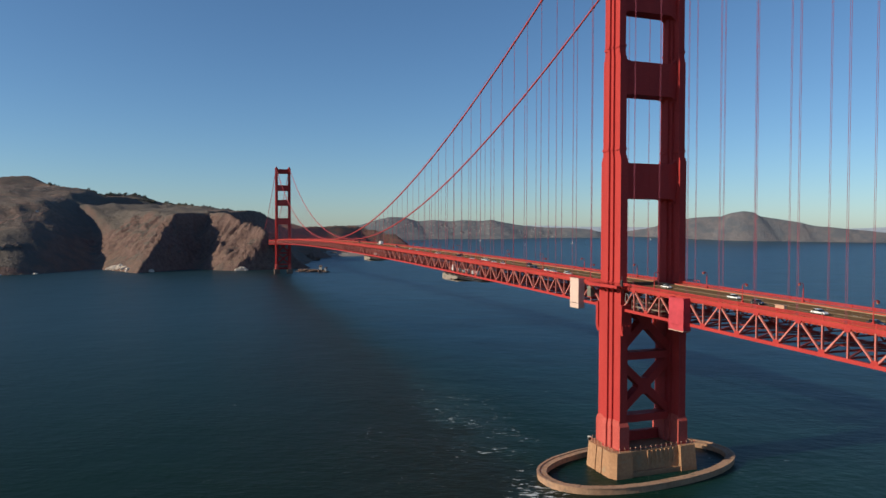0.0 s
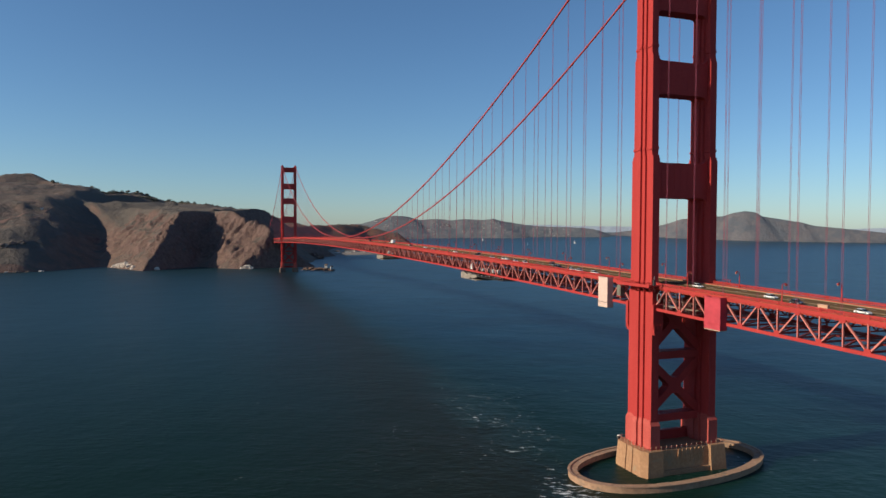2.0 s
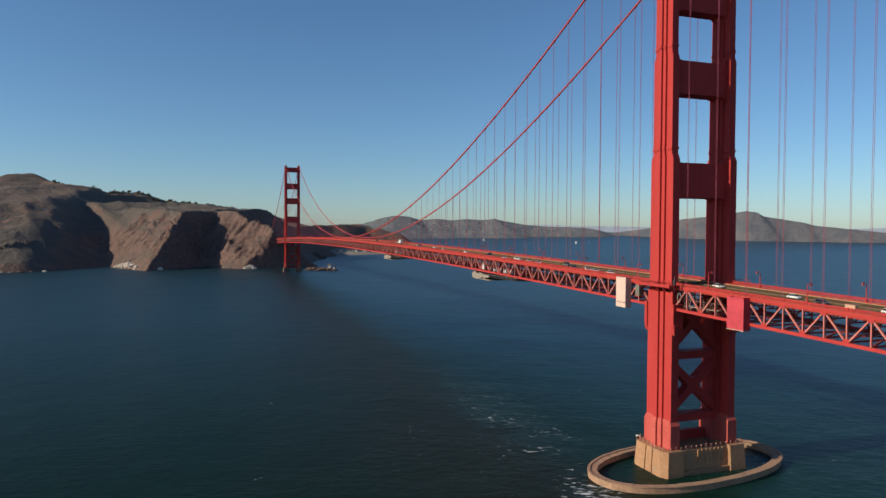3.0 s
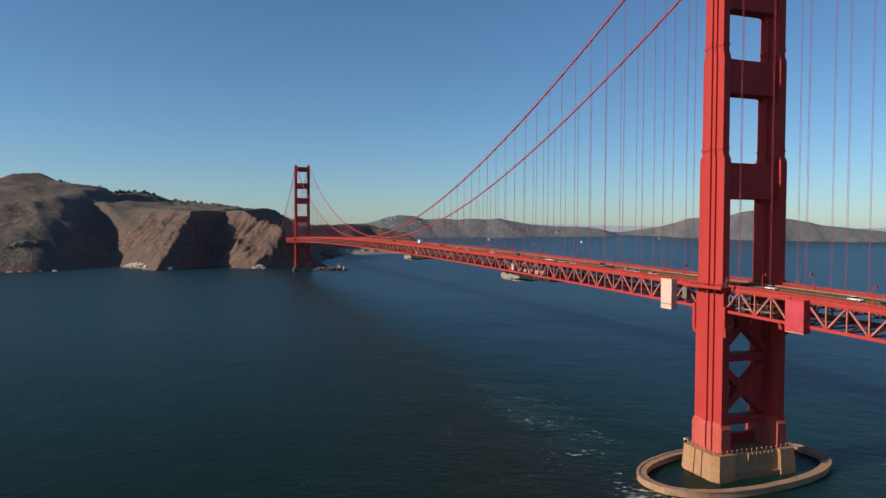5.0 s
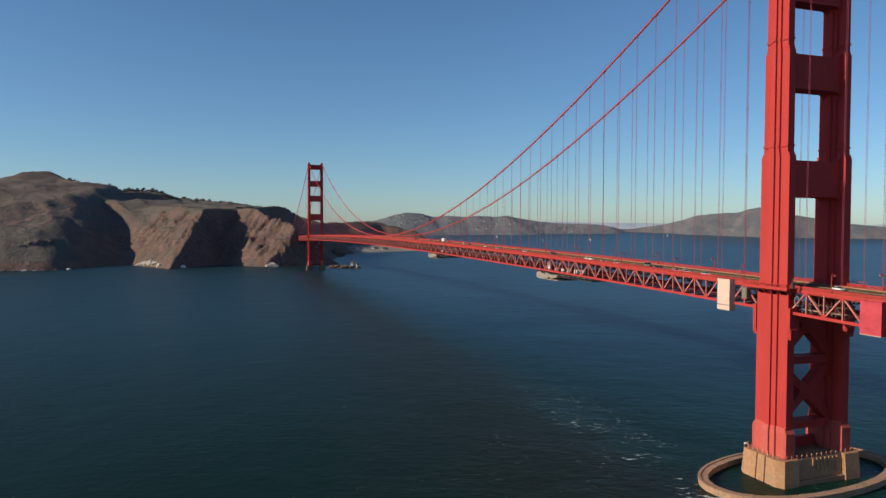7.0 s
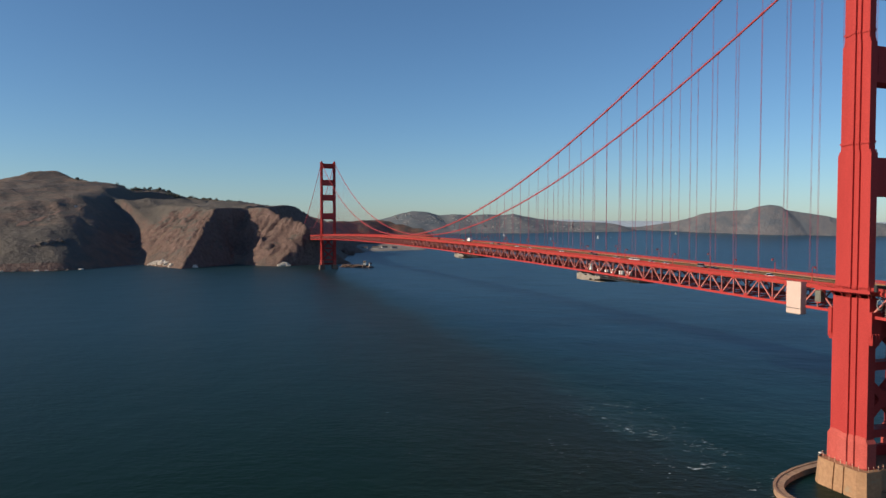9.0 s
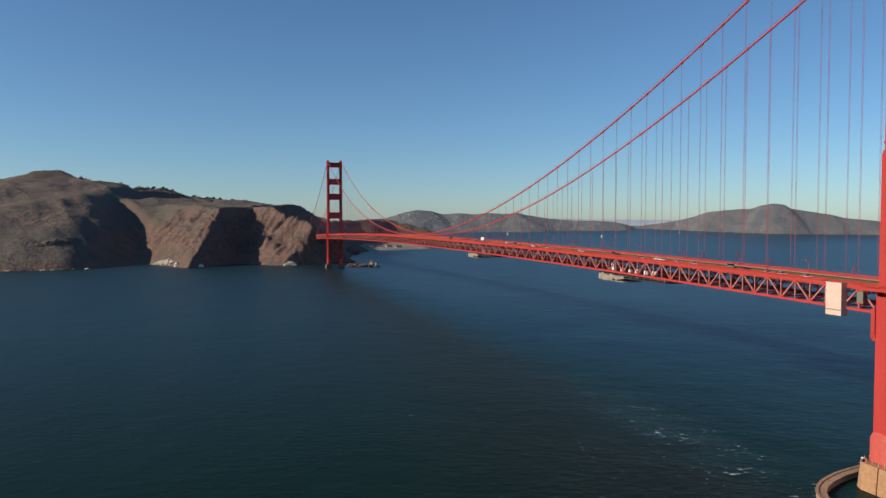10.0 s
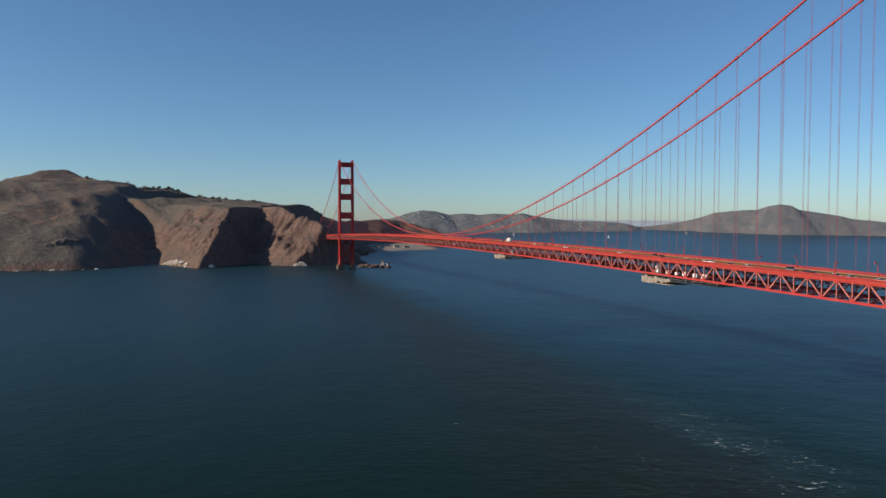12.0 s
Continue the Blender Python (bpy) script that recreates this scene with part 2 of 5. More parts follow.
def water_material():
    m, nt, b = nodes_of("sea_water")
    tc = nt.nodes.new("ShaderNodeTexCoord")
    sep = nt.nodes.new("ShaderNodeSeparateXYZ")
    nt.links.new(tc.outputs["Object"], sep.inputs[0])
    x, y = sep.outputs[0], sep.outputs[1]

    def rows(scale, detail, rough, long, turn=-19.0):
        """Noise drawn out along the wind rows."""
        mp = nt.nodes.new("ShaderNodeMapping")
        mp.vector_type = "TEXTURE"
        mp.inputs["Rotation"].default_value, mp.inputs["Scale"].default_value = (0, 0, radians(turn)), (long, 1, 1)
        nz = nt.nodes.new("ShaderNodeTexNoise")
        nz.inputs["Scale"].default_value, nz.inputs["Detail"].default_value, nz.inputs["Roughness"].default_value = scale, detail, rough
        nt.links.new(tc.outputs["Object"], mp.inputs[0])
        nt.links.new(mp.outputs[0], nz.inputs["Vector"])
        return nz.outputs["Fac"]

    wob = noise_node(nt, 0.011, 5, 0.62)
    wob2 = noise_node(nt, 0.03, 4, 0.6)
    wob3 = ramp(nt, rows(0.02, 6, 0.68, 2.0), [(0.36, (0, 0, 0)), (0.64, (1, 1, 1))])
    # darker brown water along the west side of the bridge, with a sharp tide line on its east
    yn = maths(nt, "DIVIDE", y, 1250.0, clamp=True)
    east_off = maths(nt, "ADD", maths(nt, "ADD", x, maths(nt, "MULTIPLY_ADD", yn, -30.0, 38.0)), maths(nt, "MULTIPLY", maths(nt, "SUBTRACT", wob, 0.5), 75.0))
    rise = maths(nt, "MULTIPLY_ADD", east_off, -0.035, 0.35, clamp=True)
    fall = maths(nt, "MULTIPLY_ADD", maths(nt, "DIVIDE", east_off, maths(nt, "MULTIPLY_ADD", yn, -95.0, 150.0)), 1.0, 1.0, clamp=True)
    brown_band = maths(nt, "MULTIPLY", maths(nt, "MULTIPLY", rise, fall), maths(nt, "MULTIPLY_ADD", wob2, 0.6, 0.6), clamp=True)
    # clearer, wind-ruffled water east of the tide line, extra sky reflection painted in blue
    east = maths(nt, "MULTIPLY_ADD", east_off, 0.014, 0.25, clamp=True)
    bay = maths(nt, "MULTIPLY", east, maths(nt, "MULTIPLY_ADD", maths(nt, "ADD", y, x), 0.0016, -0.35, clamp=True))
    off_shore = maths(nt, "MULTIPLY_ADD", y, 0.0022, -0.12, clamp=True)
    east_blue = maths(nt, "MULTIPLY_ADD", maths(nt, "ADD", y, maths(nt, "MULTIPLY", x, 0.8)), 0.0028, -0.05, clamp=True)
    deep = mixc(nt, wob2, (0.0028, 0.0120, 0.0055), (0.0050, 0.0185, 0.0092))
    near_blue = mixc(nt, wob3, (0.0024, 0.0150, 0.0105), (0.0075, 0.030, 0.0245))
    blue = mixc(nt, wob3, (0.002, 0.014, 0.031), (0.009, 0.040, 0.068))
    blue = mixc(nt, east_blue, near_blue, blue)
    # offshore colour lifted paler and bluer, partly for haze over the water
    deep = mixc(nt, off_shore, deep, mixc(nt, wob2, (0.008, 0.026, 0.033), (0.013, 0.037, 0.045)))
    # distance haze mixed into the colour of the far bay
    far_haze = maths(nt, "MULTIPLY", maths(nt, "MULTIPLY_ADD", y, 0.00055, -0.75, clamp=True), 0.8)
    blue = mixc(nt, far_haze, blue, (0.030, 0.075, 0.110))
    col = mixc(nt, east, deep, blue)
    col = mixc(nt, maths(nt, "MULTIPLY", brown_band, 0.75), col, (0.0155, 0.0155, 0.0125))
    # foam flecks, thickest along the tide line near the pier, and a wash against the fender
    d1 = maths(nt, "DIVIDE", maths(nt, "ADD", east_off, 4.0), 26.0)
    d2 = maths(nt, "DIVIDE", maths(nt, "SUBTRACT", y, 110.0), 120.0)
    line = maths(nt, "SUBTRACT", 1.0, maths(nt, "ADD", maths(nt, "MULTIPLY", d1, d1), maths(nt, "MULTIPLY", d2, d2)), clamp=True)
    w1, w2 = maths(nt, "DIVIDE", maths(nt, "ADD", x, 30.0), 150.0), maths(nt, "DIVIDE", maths(nt, "SUBTRACT", y, 40.0), 190.0)
    wide = maths(nt, "SUBTRACT", 1.0, maths(nt, "ADD", maths(nt, "MULTIPLY", w1, w1), maths(nt, "MULTIPLY", w2, w2)), clamp=True)
    w1x, w1y = maths(nt, "DIVIDE", maths(nt, "ADD", x, 52.0), 14.0), maths(nt, "DIVIDE", maths(nt, "ADD", y, 14.0), 20.0)
    wash = maths(nt, "SUBTRACT", 1.0, maths(nt, "ADD", maths(nt, "MULTIPLY", w1x, w1x), maths(nt, "MULTIPLY", w1y, w1y)), clamp=True)
    fleck = rows(0.62, 3, 0.65, 2.6)
    patch = noise_node(nt, 0.045, 4, 0.65)
    streak = rows(0.10, 5, 0.7, 2.2, -40.0)
    f = maths(nt, "ADD", fleck, maths(nt, "MULTIPLY", maths(nt, "SUBTRACT", patch, 0.5), 0.45))
    f = maths(nt, "ADD", f, maths(nt, "MULTIPLY", line, maths(nt, "MULTIPLY_ADD", streak, 0.5, -0.20)))
    f = maths(nt, "ADD", f, maths(nt, "MULTIPLY", wide, 0.085))
    f = maths(nt, "ADD", f, maths(nt, "MULTIPLY", wash, 0.16))
    # pale aerated water round the foam
    air = ramp(nt, maths(nt, "ADD", maths(nt, "MULTIPLY", streak, 0.8), maths(nt, "MULTIPLY", maths(nt, "MAXIMUM", line, wash), 0.22)), [(0.50, (0, 0, 0)), (0.68, (0.75, 0.75, 0.75))])
    col = mixc(nt, air, col, (0.017, 0.040, 0.040))
    foam = ramp(nt, f, [(0.755, (0, 0, 0)), (0.785, (0.25, 0.25, 0.25)), (0.85, (1, 1, 1))])
    col = mixc(nt, foam, col, (0.55, 0.58, 0.58))
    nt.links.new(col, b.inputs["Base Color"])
    b.inputs["IOR"].default_value = 1.333
    # lower specular level in the near water west of the pier
    open_water = maths(nt, "MAXIMUM", off_shore, maths(nt, "MULTIPLY_ADD", x, 0.012, 0.1, clamp=True))
    nt.links.new(maths(nt, "MULTIPLY_ADD", open_water, 0.11, 0.155), b.inputs["Specular IOR Level"])
    rough = maths(nt, "SUBTRACT", maths(nt, "MULTIPLY_ADD", foam, 0.3, 0.42), maths(nt, "MULTIPLY", bay, 0.08))
    nt.links.new(rough, b.inputs["Roughness"])
    chop = rows(0.26, 4, 0.64, 1.8)
    swell = rows(0.045, 3, 0.6, 1.5, -32.0)
    ruffle = ramp(nt, noise_node(nt, 0.014, 5, 0.66), [(0.40, (0.08, 0.08, 0.08)), (0.62, (1.0, 1.0, 1.0))])
    add_bump(nt, b, maths(nt, "ADD", maths(nt, "MULTIPLY", chop, ruffle), maths(nt, "MULTIPLY", swell, 1.1)), 1.0, 0.65)
    return m


M["water"] = water_material()


# ---------------------------------------------------------------- building helpers
def part(name, bm, material, parent=None, label="", smooth=False):
    me = bpy.data.meshes.new(name)
    bm.to_mesh(me)
    bm.free()
    me.materials.append(material)
    if smooth:
        for p in me.polygons:
            p.use_smooth = True
    ob = new(name, me)
    if parent:
        ob.parent = parent
    if label:
        ob["label"] = label
    return ob


def again(name, ob, parent, place, scale=(1, 1, 1), rz=0.0):
    """One more object on the mesh of ob."""
    o = new(name, ob.data if hasattr(ob, "data") else ob)
    o.parent = parent
    o.location, o.scale, o.rotation_euler = place, scale, (0, 0, rz)
    return o


def thing(name, label, category, place=(0, 0, 0), group="", kind=""):
    ob = new(name)
    ob.location = place
    return tagged(ob, label, category, group, kind)


def box(bm, x0, x1, y0, y1, z0, z1):
    v = [bm.verts.new((x, y, z)) for z in (z0, z1) for x, y in ((x0, y0), (x1, y0), (x1, y1), (x0, y1))]
    for f in ((3, 2, 1, 0), (4, 5, 6, 7), (0, 1, 5, 4), (1, 2, 6, 5), (2, 3, 7, 6), (3, 0, 4, 7)):
        bm.faces.new([v[i] for i in f])


def bar(bm, p, q, w, h, side=(1, 0, 0)):
    """A rectangular bar from p to q; w is its width along side, h across."""
    p, q = Vector(p), Vector(q)
    s = Vector(side).normalized()
    u = (q - p).cross(s).normalized()
    v = [bm.verts.new(e + s * a * w / 2 + u * b * h / 2) for e in (p, q) for a, b in ((-1, -1), (1, -1), (1, 1), (-1, 1))]
    for f in ((3, 2, 1, 0), (4, 5, 6, 7), (0, 1, 5, 4), (1, 2, 6, 5), (2, 3, 7, 6), (3, 0, 4, 7)):
        bm.faces.new([v[i] for i in f])


def prism(bm, outline, z0, z1, taper=1.0, cx=0.0, cy=0.0):
    lo = [bm.verts.new((x, y, z0)) for x, y in outline]
    hi = [bm.verts.new((cx + (x - cx) * taper, cy + (y - cy) * taper, z1)) for x, y in outline]
    n = len(outline)
    bm.faces.new(lo[::-1])
    bm.faces.new(hi)
    for i in range(n):
        bm.faces.new((lo[i], lo[(i + 1) % n], hi[(i + 1) % n], hi[i]))


def slab(bm, outline, y0, y1):
    """An outline in x and z, extruded along y."""
    a = [bm.verts.new((x, y0, z)) for x, z in outline]
    b = [bm.verts.new((x, y1, z)) for x, z in outline]
    n = len(outline)
    bm.faces.new(a)
    bm.faces.new(b[::-1])
    for i in range(n):
        bm.faces.new((a[(i + 1) % n], a[i], b[i], b[(i + 1) % n]))


def tube(bm, pts, r, n=8):
    rings = []
    for i, p in enumerate(pts):
        p = Vector(p)
        t = (Vector(pts[min(i + 1, len(pts) - 1)]) - Vector(pts[max(i - 1, 0)])).normalized()
        s = t.cross(Vector((1, 0, 0)) if abs(t.x) < 0.9 else Vector((0, 1, 0))).normalized()
        u = t.cross(s)
        rings.append([bm.verts.new(p + r * (math.cos(a) * s + math.sin(a) * u)) for a in (2 * math.pi * k / n for k in range(n))])
    for a, b in zip(rings, rings[1:]):
        for k in range(n):
            bm.faces.new((a[k], a[(k + 1) % n], b[(k + 1) % n], b[k]))
    bm.faces.new(rings[0][::-1])
    bm.faces.new(rings[-1])


def ribbon(bm, ys, x0, x1, zlo, zhi):
    """A long beam along y between x0 and x1, whose bottom and top follow zlo(y) and zhi(y)."""
    rings = [[bm.verts.new(c) for c in ((x0, y, zlo(y)), (x1, y, zlo(y)), (x1, y, zhi(y)), (x0, y, zhi(y)))] for y in ys]
    for a, b in zip(rings, rings[1:]):
        for k in range(4):
            bm.faces.new((a[k], a[(k + 1) % 4], b[(k + 1) % 4], b[k]))
    bm.faces.new(rings[0][::-1])
    bm.faces.new(rings[-1])


# ---------------------------------------------------------------- sea and land
AHEAD, RIGHT, START = Vector((0.332, 0.943)), Vector((0.943, -0.332)), Vector((-162.0, -224.0))


def sea_z(x, y):
    d = np.maximum((x - START.x) * AHEAD.x + (y - START.y) * AHEAD.y - 2854.0, 0.0)
    return 1.95e-5 * d * d


def grid_mesh(name, X, Y, Z, material, label, category, smooth=True):
    rows, cols = X.shape
    verts = np.stack([X, Y, Z], -1).reshape(-1, 3)
    i = np.arange(rows * cols).reshape(rows, cols)
    quads = np.stack([i[:-1, :-1], i[:-1, 1:], i[1:, 1:], i[1:, :-1]], -1).reshape(-1, 4)
    me = bpy.data.meshes.new(name)
    me.from_pydata(verts.tolist(), [], quads.tolist())
    me.materials.append(material)
    if smooth:
        me.polygons.foreach_set("use_smooth", np.ones(len(quads), bool))
    me.update()
    return tagged(new(name, me), label, category, kind="structure")


def steps(*pieces):
    """Uneven spacing: (start, end, count) pieces joined."""
    return np.concatenate([np.linspace(a, b, n, endpoint=False) for a, b, n in pieces])


dep = np.append(steps((-4500, -200, 18), (-200, 2800, 40), (2800, 4950, 60)), 4975.0)
lat = np.append(steps((-6000, -1500, 16), (-1500, 1500, 30), (1500, 6000, 16)), 6000.0)
LAT, DEP = np.meshgrid(lat, dep)
WX, WY = START.x + AHEAD.x * DEP + RIGHT.x * LAT, START.y + AHEAD.y * DEP + RIGHT.y * LAT
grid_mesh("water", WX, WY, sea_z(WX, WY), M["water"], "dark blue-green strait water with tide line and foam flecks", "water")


def fractal(X, Y, size, octaves=5, seed=0, ridged=False):
    """Value noise in numpy, about -1 to 1 (ridged: 0 to 1)."""
    out, amp, tot = np.zeros_like(X), 1.0, 0.0
    for o in range(octaves):
        rng = np.random.default_rng(seed * 31 + o)
        table = rng.uniform(-1, 1, (256, 256))
        u, v = X / size + 37.2, Y / size + 91.7
        iu, iv = np.floor(u).astype(int), np.floor(v).astype(int)
        fu, fv = u - iu, v - iv
        fu, fv = fu * fu * (3 - 2 * fu), fv * fv * (3 - 2 * fv)
        g = lambda a, b: table[(iu + a) % 256, (iv + b) % 256]
        n = (g(0, 0) * (1 - fu) + g(1, 0) * fu) * (1 - fv) + (g(0, 1) * (1 - fu) + g(1, 1) * fu) * fv
        out += amp * ((1 - 2 * np.abs(n)) if ridged else n)
        tot, amp, size = tot + amp, amp * 0.5, size / 2.1
    return out / tot


def spur_height(X, Y, crest, slope, power=1.0):
    """Ground that falls away from a crest line on both sides."""
    best = np.full_like(X, -500.0)
    for (ax, ay, az), (bx, by, bz) in zip(crest, crest[1:]):
        dx, dy = bx - ax, by - ay
        t = np.clip(((X - ax) * dx + (Y - ay) * dy) / (dx * dx + dy * dy), 0, 1)
        d = np.hypot(X - ax - t * dx, Y - ay - t * dy)
        best = np.maximum(best, az + (bz - az) * t - slope * d ** power)
    return best


def soft_max(hs, k=9.0):
    top = np.max(hs, 0)
    return top + k * np.log(np.sum(np.exp((np.array(hs) - top) / k), 0)) - k * 0.35


def headland_height(X, Y):
    wx = X + 14 * fractal(X, Y, 150, 3, 5)
    wy = Y + 14 * fractal(X, Y, 150, 3, 6)
    def face(px, py, nx, ny, slope):
        """A plane that rises inland from a stretch of shore."""
        return slope * ((wx - px) * nx + (wy - py) * ny)

    cap = 141.0 + 0.03 * (wy - 1640)
    point = np.min([face(-262, 1400, -0.8, 0.6, 1.75), face(-345, 1465, 0.893, 0.449, 0.85), cap], 0)
    bluff = np.min([face(-150, 1460, 0.8, 0.6, 1.05), face(92, 1225, -1.0, 0.0, 0.75), face(-84, 1401, -0.275, 0.961, 3.0), cap], 0)
    behind = 300.0 - 0.75 * np.maximum(wy - 1700, 0)
    # broad western slope that ends in a shaded east face
    inland = (wx + 720) * 0.35 + (wy - 1385) * 0.94
    edge = np.interp(wy, [1380, 1500, 1661, 1917, 2200, 2453, 2943], [-520, -540, -546, -555, -553, -549, -606])
    ribs = 5.0 * np.clip((edge - wx) / 60.0, 0, 1) * np.sin((wx * 0.94 - wy * 0.34) / 34.0 + 1.5 * fractal(X, Y, 260, 2, 8)) * np.clip(inland / 250.0, 0, 1)
    crest_z = np.interp(wy, [1372, 1400, 1500, 1661, 1917, 2200, 2453, 2943, 3300], [-9, 25, 70, 114, 176, 210, 236, 262, 262])
    west = crest_z + ribs + 0.09 * np.clip(wx - edge, -700, 0) + 30.0 * np.clip((wy - 1372) / 160.0, 0, 1) * np.clip((edge - wx) / 300.0, 0, 1) - 0.32 * (np.sqrt((wx - edge) ** 2 + 24.0 ** 2) + wx - edge - 6.0)
    spurs = [
        np.minimum(point, behind), np.minimum(bluff, behind),
        spur_height(wx, wy, [(-132, 2075, 163), (-40, 2022, 146), (-10, 1868, 116), (60, 2200, 105), (256, 2600, 112), (470, 2750, 118), (640, 2700, 82), (705, 2600, 5)], 0.80),
        spur_height(wx, wy, [(-170, 1830, 148), (-132, 2075, 163), (-265, 3000, 190), (-49, 3374, 203)], 0.48),
        west,
        # grassy saddle between the western slope and the point
        np.minimum(92 + 0.28 * (wy - 1762), 170.0) - 0.9 * np.maximum(-377 - 0.356 * (wy - 1762) - wx, 0) - 0.8 * np.maximum(wx + 250, 0) - 0.5 * np.maximum(wy - 2150, 0),
        spur_height(wx, wy, [(-1400, 3300, 240), (-1150, 3353, 292), (-1040, 3430, 338), (-946, 3494, 352), (-847, 3412, 302), (-619, 2943, 262)], 0.42),
        # wooded knoll with a shaded south-eastern side
        spur_height(wx, wy, [(-560, 2375, 208), (-480, 2475, 217), (-415, 2570, 217), (-335, 2680, 194)], 0.95),
        spur_height(wx, wy, [(-847, 3412, 302), (-641, 3848, 286), (-513, 3881, 291), (-361, 3871, 248), (-265, 3754, 236), (-49, 3374, 206), (200, 3300, 150)], 0.34),
        np.minimum(0.10 * (wy - 1740), 110.0) - 0.55 * np.maximum(np.abs(wx + 520) - 400, 0),
    ]
    h = soft_max(spurs)
    relief = np.clip(h / 60.0, 0, 1)
    gully = fractal(X + 0.35 * Y, 0.25 * Y, 70, 4, 9, True)
    wall = np.maximum(point, bluff)
    steep = np.clip((wall - 8) / 40, 0, 1) * np.clip((cap - wall) / 25, 0, 1) * (wy < 1760)
    side = np.clip((X + 235) / 60, 0, 1)
    u = side * (-0.603 * X + 0.797 * Y) + (1 - side) * (0.577 * X + 0.817 * Y)
    v = side * (0.797 * X + 0.603 * Y) + (1 - side) * (-0.817 * X + 0.577 * Y)
    west_face = np.clip((face(-262, 1400, -0.8, 0.6, 1.75) - face(-345, 1465, 0.893, 0.449, 0.85)) / 40.0, 0, 1) * (X < -190)
    u, v = (1 - west_face) * u + west_face * (-0.449 * X + 0.893 * Y), (1 - west_face) * v + west_face * (0.893 * X + 0.449 * Y)
    crag = 1.1 * fractal(u + 0.25 * v, v * 0.3, 46, 5, 14, True) + 0.5 * fractal(u, v * 0.5, 17, 3, 15, True) - 0.55
    h += steep * 23.0 * crag * np.clip((X + 270) / 120, 0.6, 1)
    h += relief * (9.0 * fractal(X, Y, 140, 4, 3) + 5.0 * (gully - 0.4)) + 1.0 * fractal(X, Y, 26, 3, 4)
    return np.maximum(h, -9.0)


hx = np.append(steps((-1700, -800, 60), (-800, -330, 80), (-330, 110, 120), (110, 900, 60)), 900.0)
hy = np.append(steps((1200, 1750, 140), (1750, 2700, 85), (2700, 4200, 75)), 4200.0)
HX, HY = np.meshgrid(hx, hy)
grid_mesh("ground_headland", HX, HY, headland_height(HX, HY), M["hill"], "steep brown grassy headland with dark scrub and bare cliffs", "headland")


def far_land(name, crest, slope, margin, n, material, label, seed, rough=10.0):
    """Land on the far side of the water, rising from the sea to a crest line."""
    xs = [c[0] for c in crest]
    ys = [c[1] for c in crest]
    X, Y = np.meshgrid(np.linspace(min(xs) - margin, max(xs) + margin, n), np.linspace(min(ys) - margin, max(ys) + margin, n))
    h = spur_height(X, Y, crest, slope) + rough * fractal(X, Y, 260, 5, seed)
    base = sea_z(X, Y)
    inside = (X - START.x) * AHEAD.x + (Y - START.y) * AHEAD.y
    h = np.where(inside > 4930, base - 6, h)
    return grid_mesh(name, X, Y, np.maximum(h, base - 6), material, label, "hills")


TIB = [(640, 4200, 108), (813, 4193, 126), (931, 4176, 167), (1015, 4161, 186), (1106, 4144, 179), (1180, 4129, 160), (1289, 4103, 168), (1398, 4075, 154), (1470, 4055, 161), (1596, 4017, 154), (1667, 3993, 166), (1727, 3972, 151), (1860, 3923, 129), (1997, 3868, 118), (2131, 3808, 114), (2278, 3738, 96), (2400, 3690, 60)]
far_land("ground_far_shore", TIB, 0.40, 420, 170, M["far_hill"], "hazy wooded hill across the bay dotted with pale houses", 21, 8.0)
ISLE = [(2409, 3771, 74), (2617, 3635, 110), (2730, 3554, 141), (2798, 3504, 171), (2891, 3431, 181), (2992, 3348, 188), (3036, 3310, 209), (3089, 3264, 219), (3136, 3222, 211), (3164, 3196, 186), (3227, 3136, 172), (3324, 3041, 151), (3365, 2999, 133), (3483, 2873, 110), (3700, 2720, 84)]
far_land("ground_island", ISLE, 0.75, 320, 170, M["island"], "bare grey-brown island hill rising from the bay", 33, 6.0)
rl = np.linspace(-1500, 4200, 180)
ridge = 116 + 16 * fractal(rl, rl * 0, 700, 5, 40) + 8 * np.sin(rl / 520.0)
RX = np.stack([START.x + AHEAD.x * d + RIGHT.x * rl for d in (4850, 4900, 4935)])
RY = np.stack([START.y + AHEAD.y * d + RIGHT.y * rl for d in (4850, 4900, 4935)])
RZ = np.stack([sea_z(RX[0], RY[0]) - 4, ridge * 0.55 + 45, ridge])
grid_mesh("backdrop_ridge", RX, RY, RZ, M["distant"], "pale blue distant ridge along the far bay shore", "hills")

# ---------------------------------------------------------------- bridge profile
SPAN, SIDE, PANEL, HALF = 1262.0, 343.0, 7.3, 13.7


def zb(y):
    """Underside of the stiffening truss along the bridge."""
    if y < 0:
        return 63.0 + 0.022 * y
    if y > SPAN:
        return 63.0 - 0.022 * (y - SPAN)
    return 63.0 + 0.022 * y * (1 - y / SPAN)


TOP, MIDZ = 224.5, 81.2


def cable_z(y):
    if 0 <= y <= SPAN:
        return MIDZ + (TOP - MIDZ) * ((y - SPAN / 2) / (SPAN / 2)) ** 2
    u = (-y if y < 0 else y - SPAN) / SIDE
    return TOP + (78.0 - TOP) * u - 4 * 12.0 * u * (1 - u)


# ---------------------------------------------------------------- towers
def leg_plan(a, b):
    """Half of a long stepped plan: a is half the length along the bridge, b half the width of the corner part."""
    s, y1, y2 = 0.8, a * 0.42, a * 0.14
    q = [(b, -a), (b, -y1), (b + s, -y1), (b + s, -y2), (b + 2 * s, -y2), (b + 2 * s, y2), (b + s, y2), (b + s, y1), (b, y1), (b, a)]
    return q + [(-x, -y) for x, y in q]


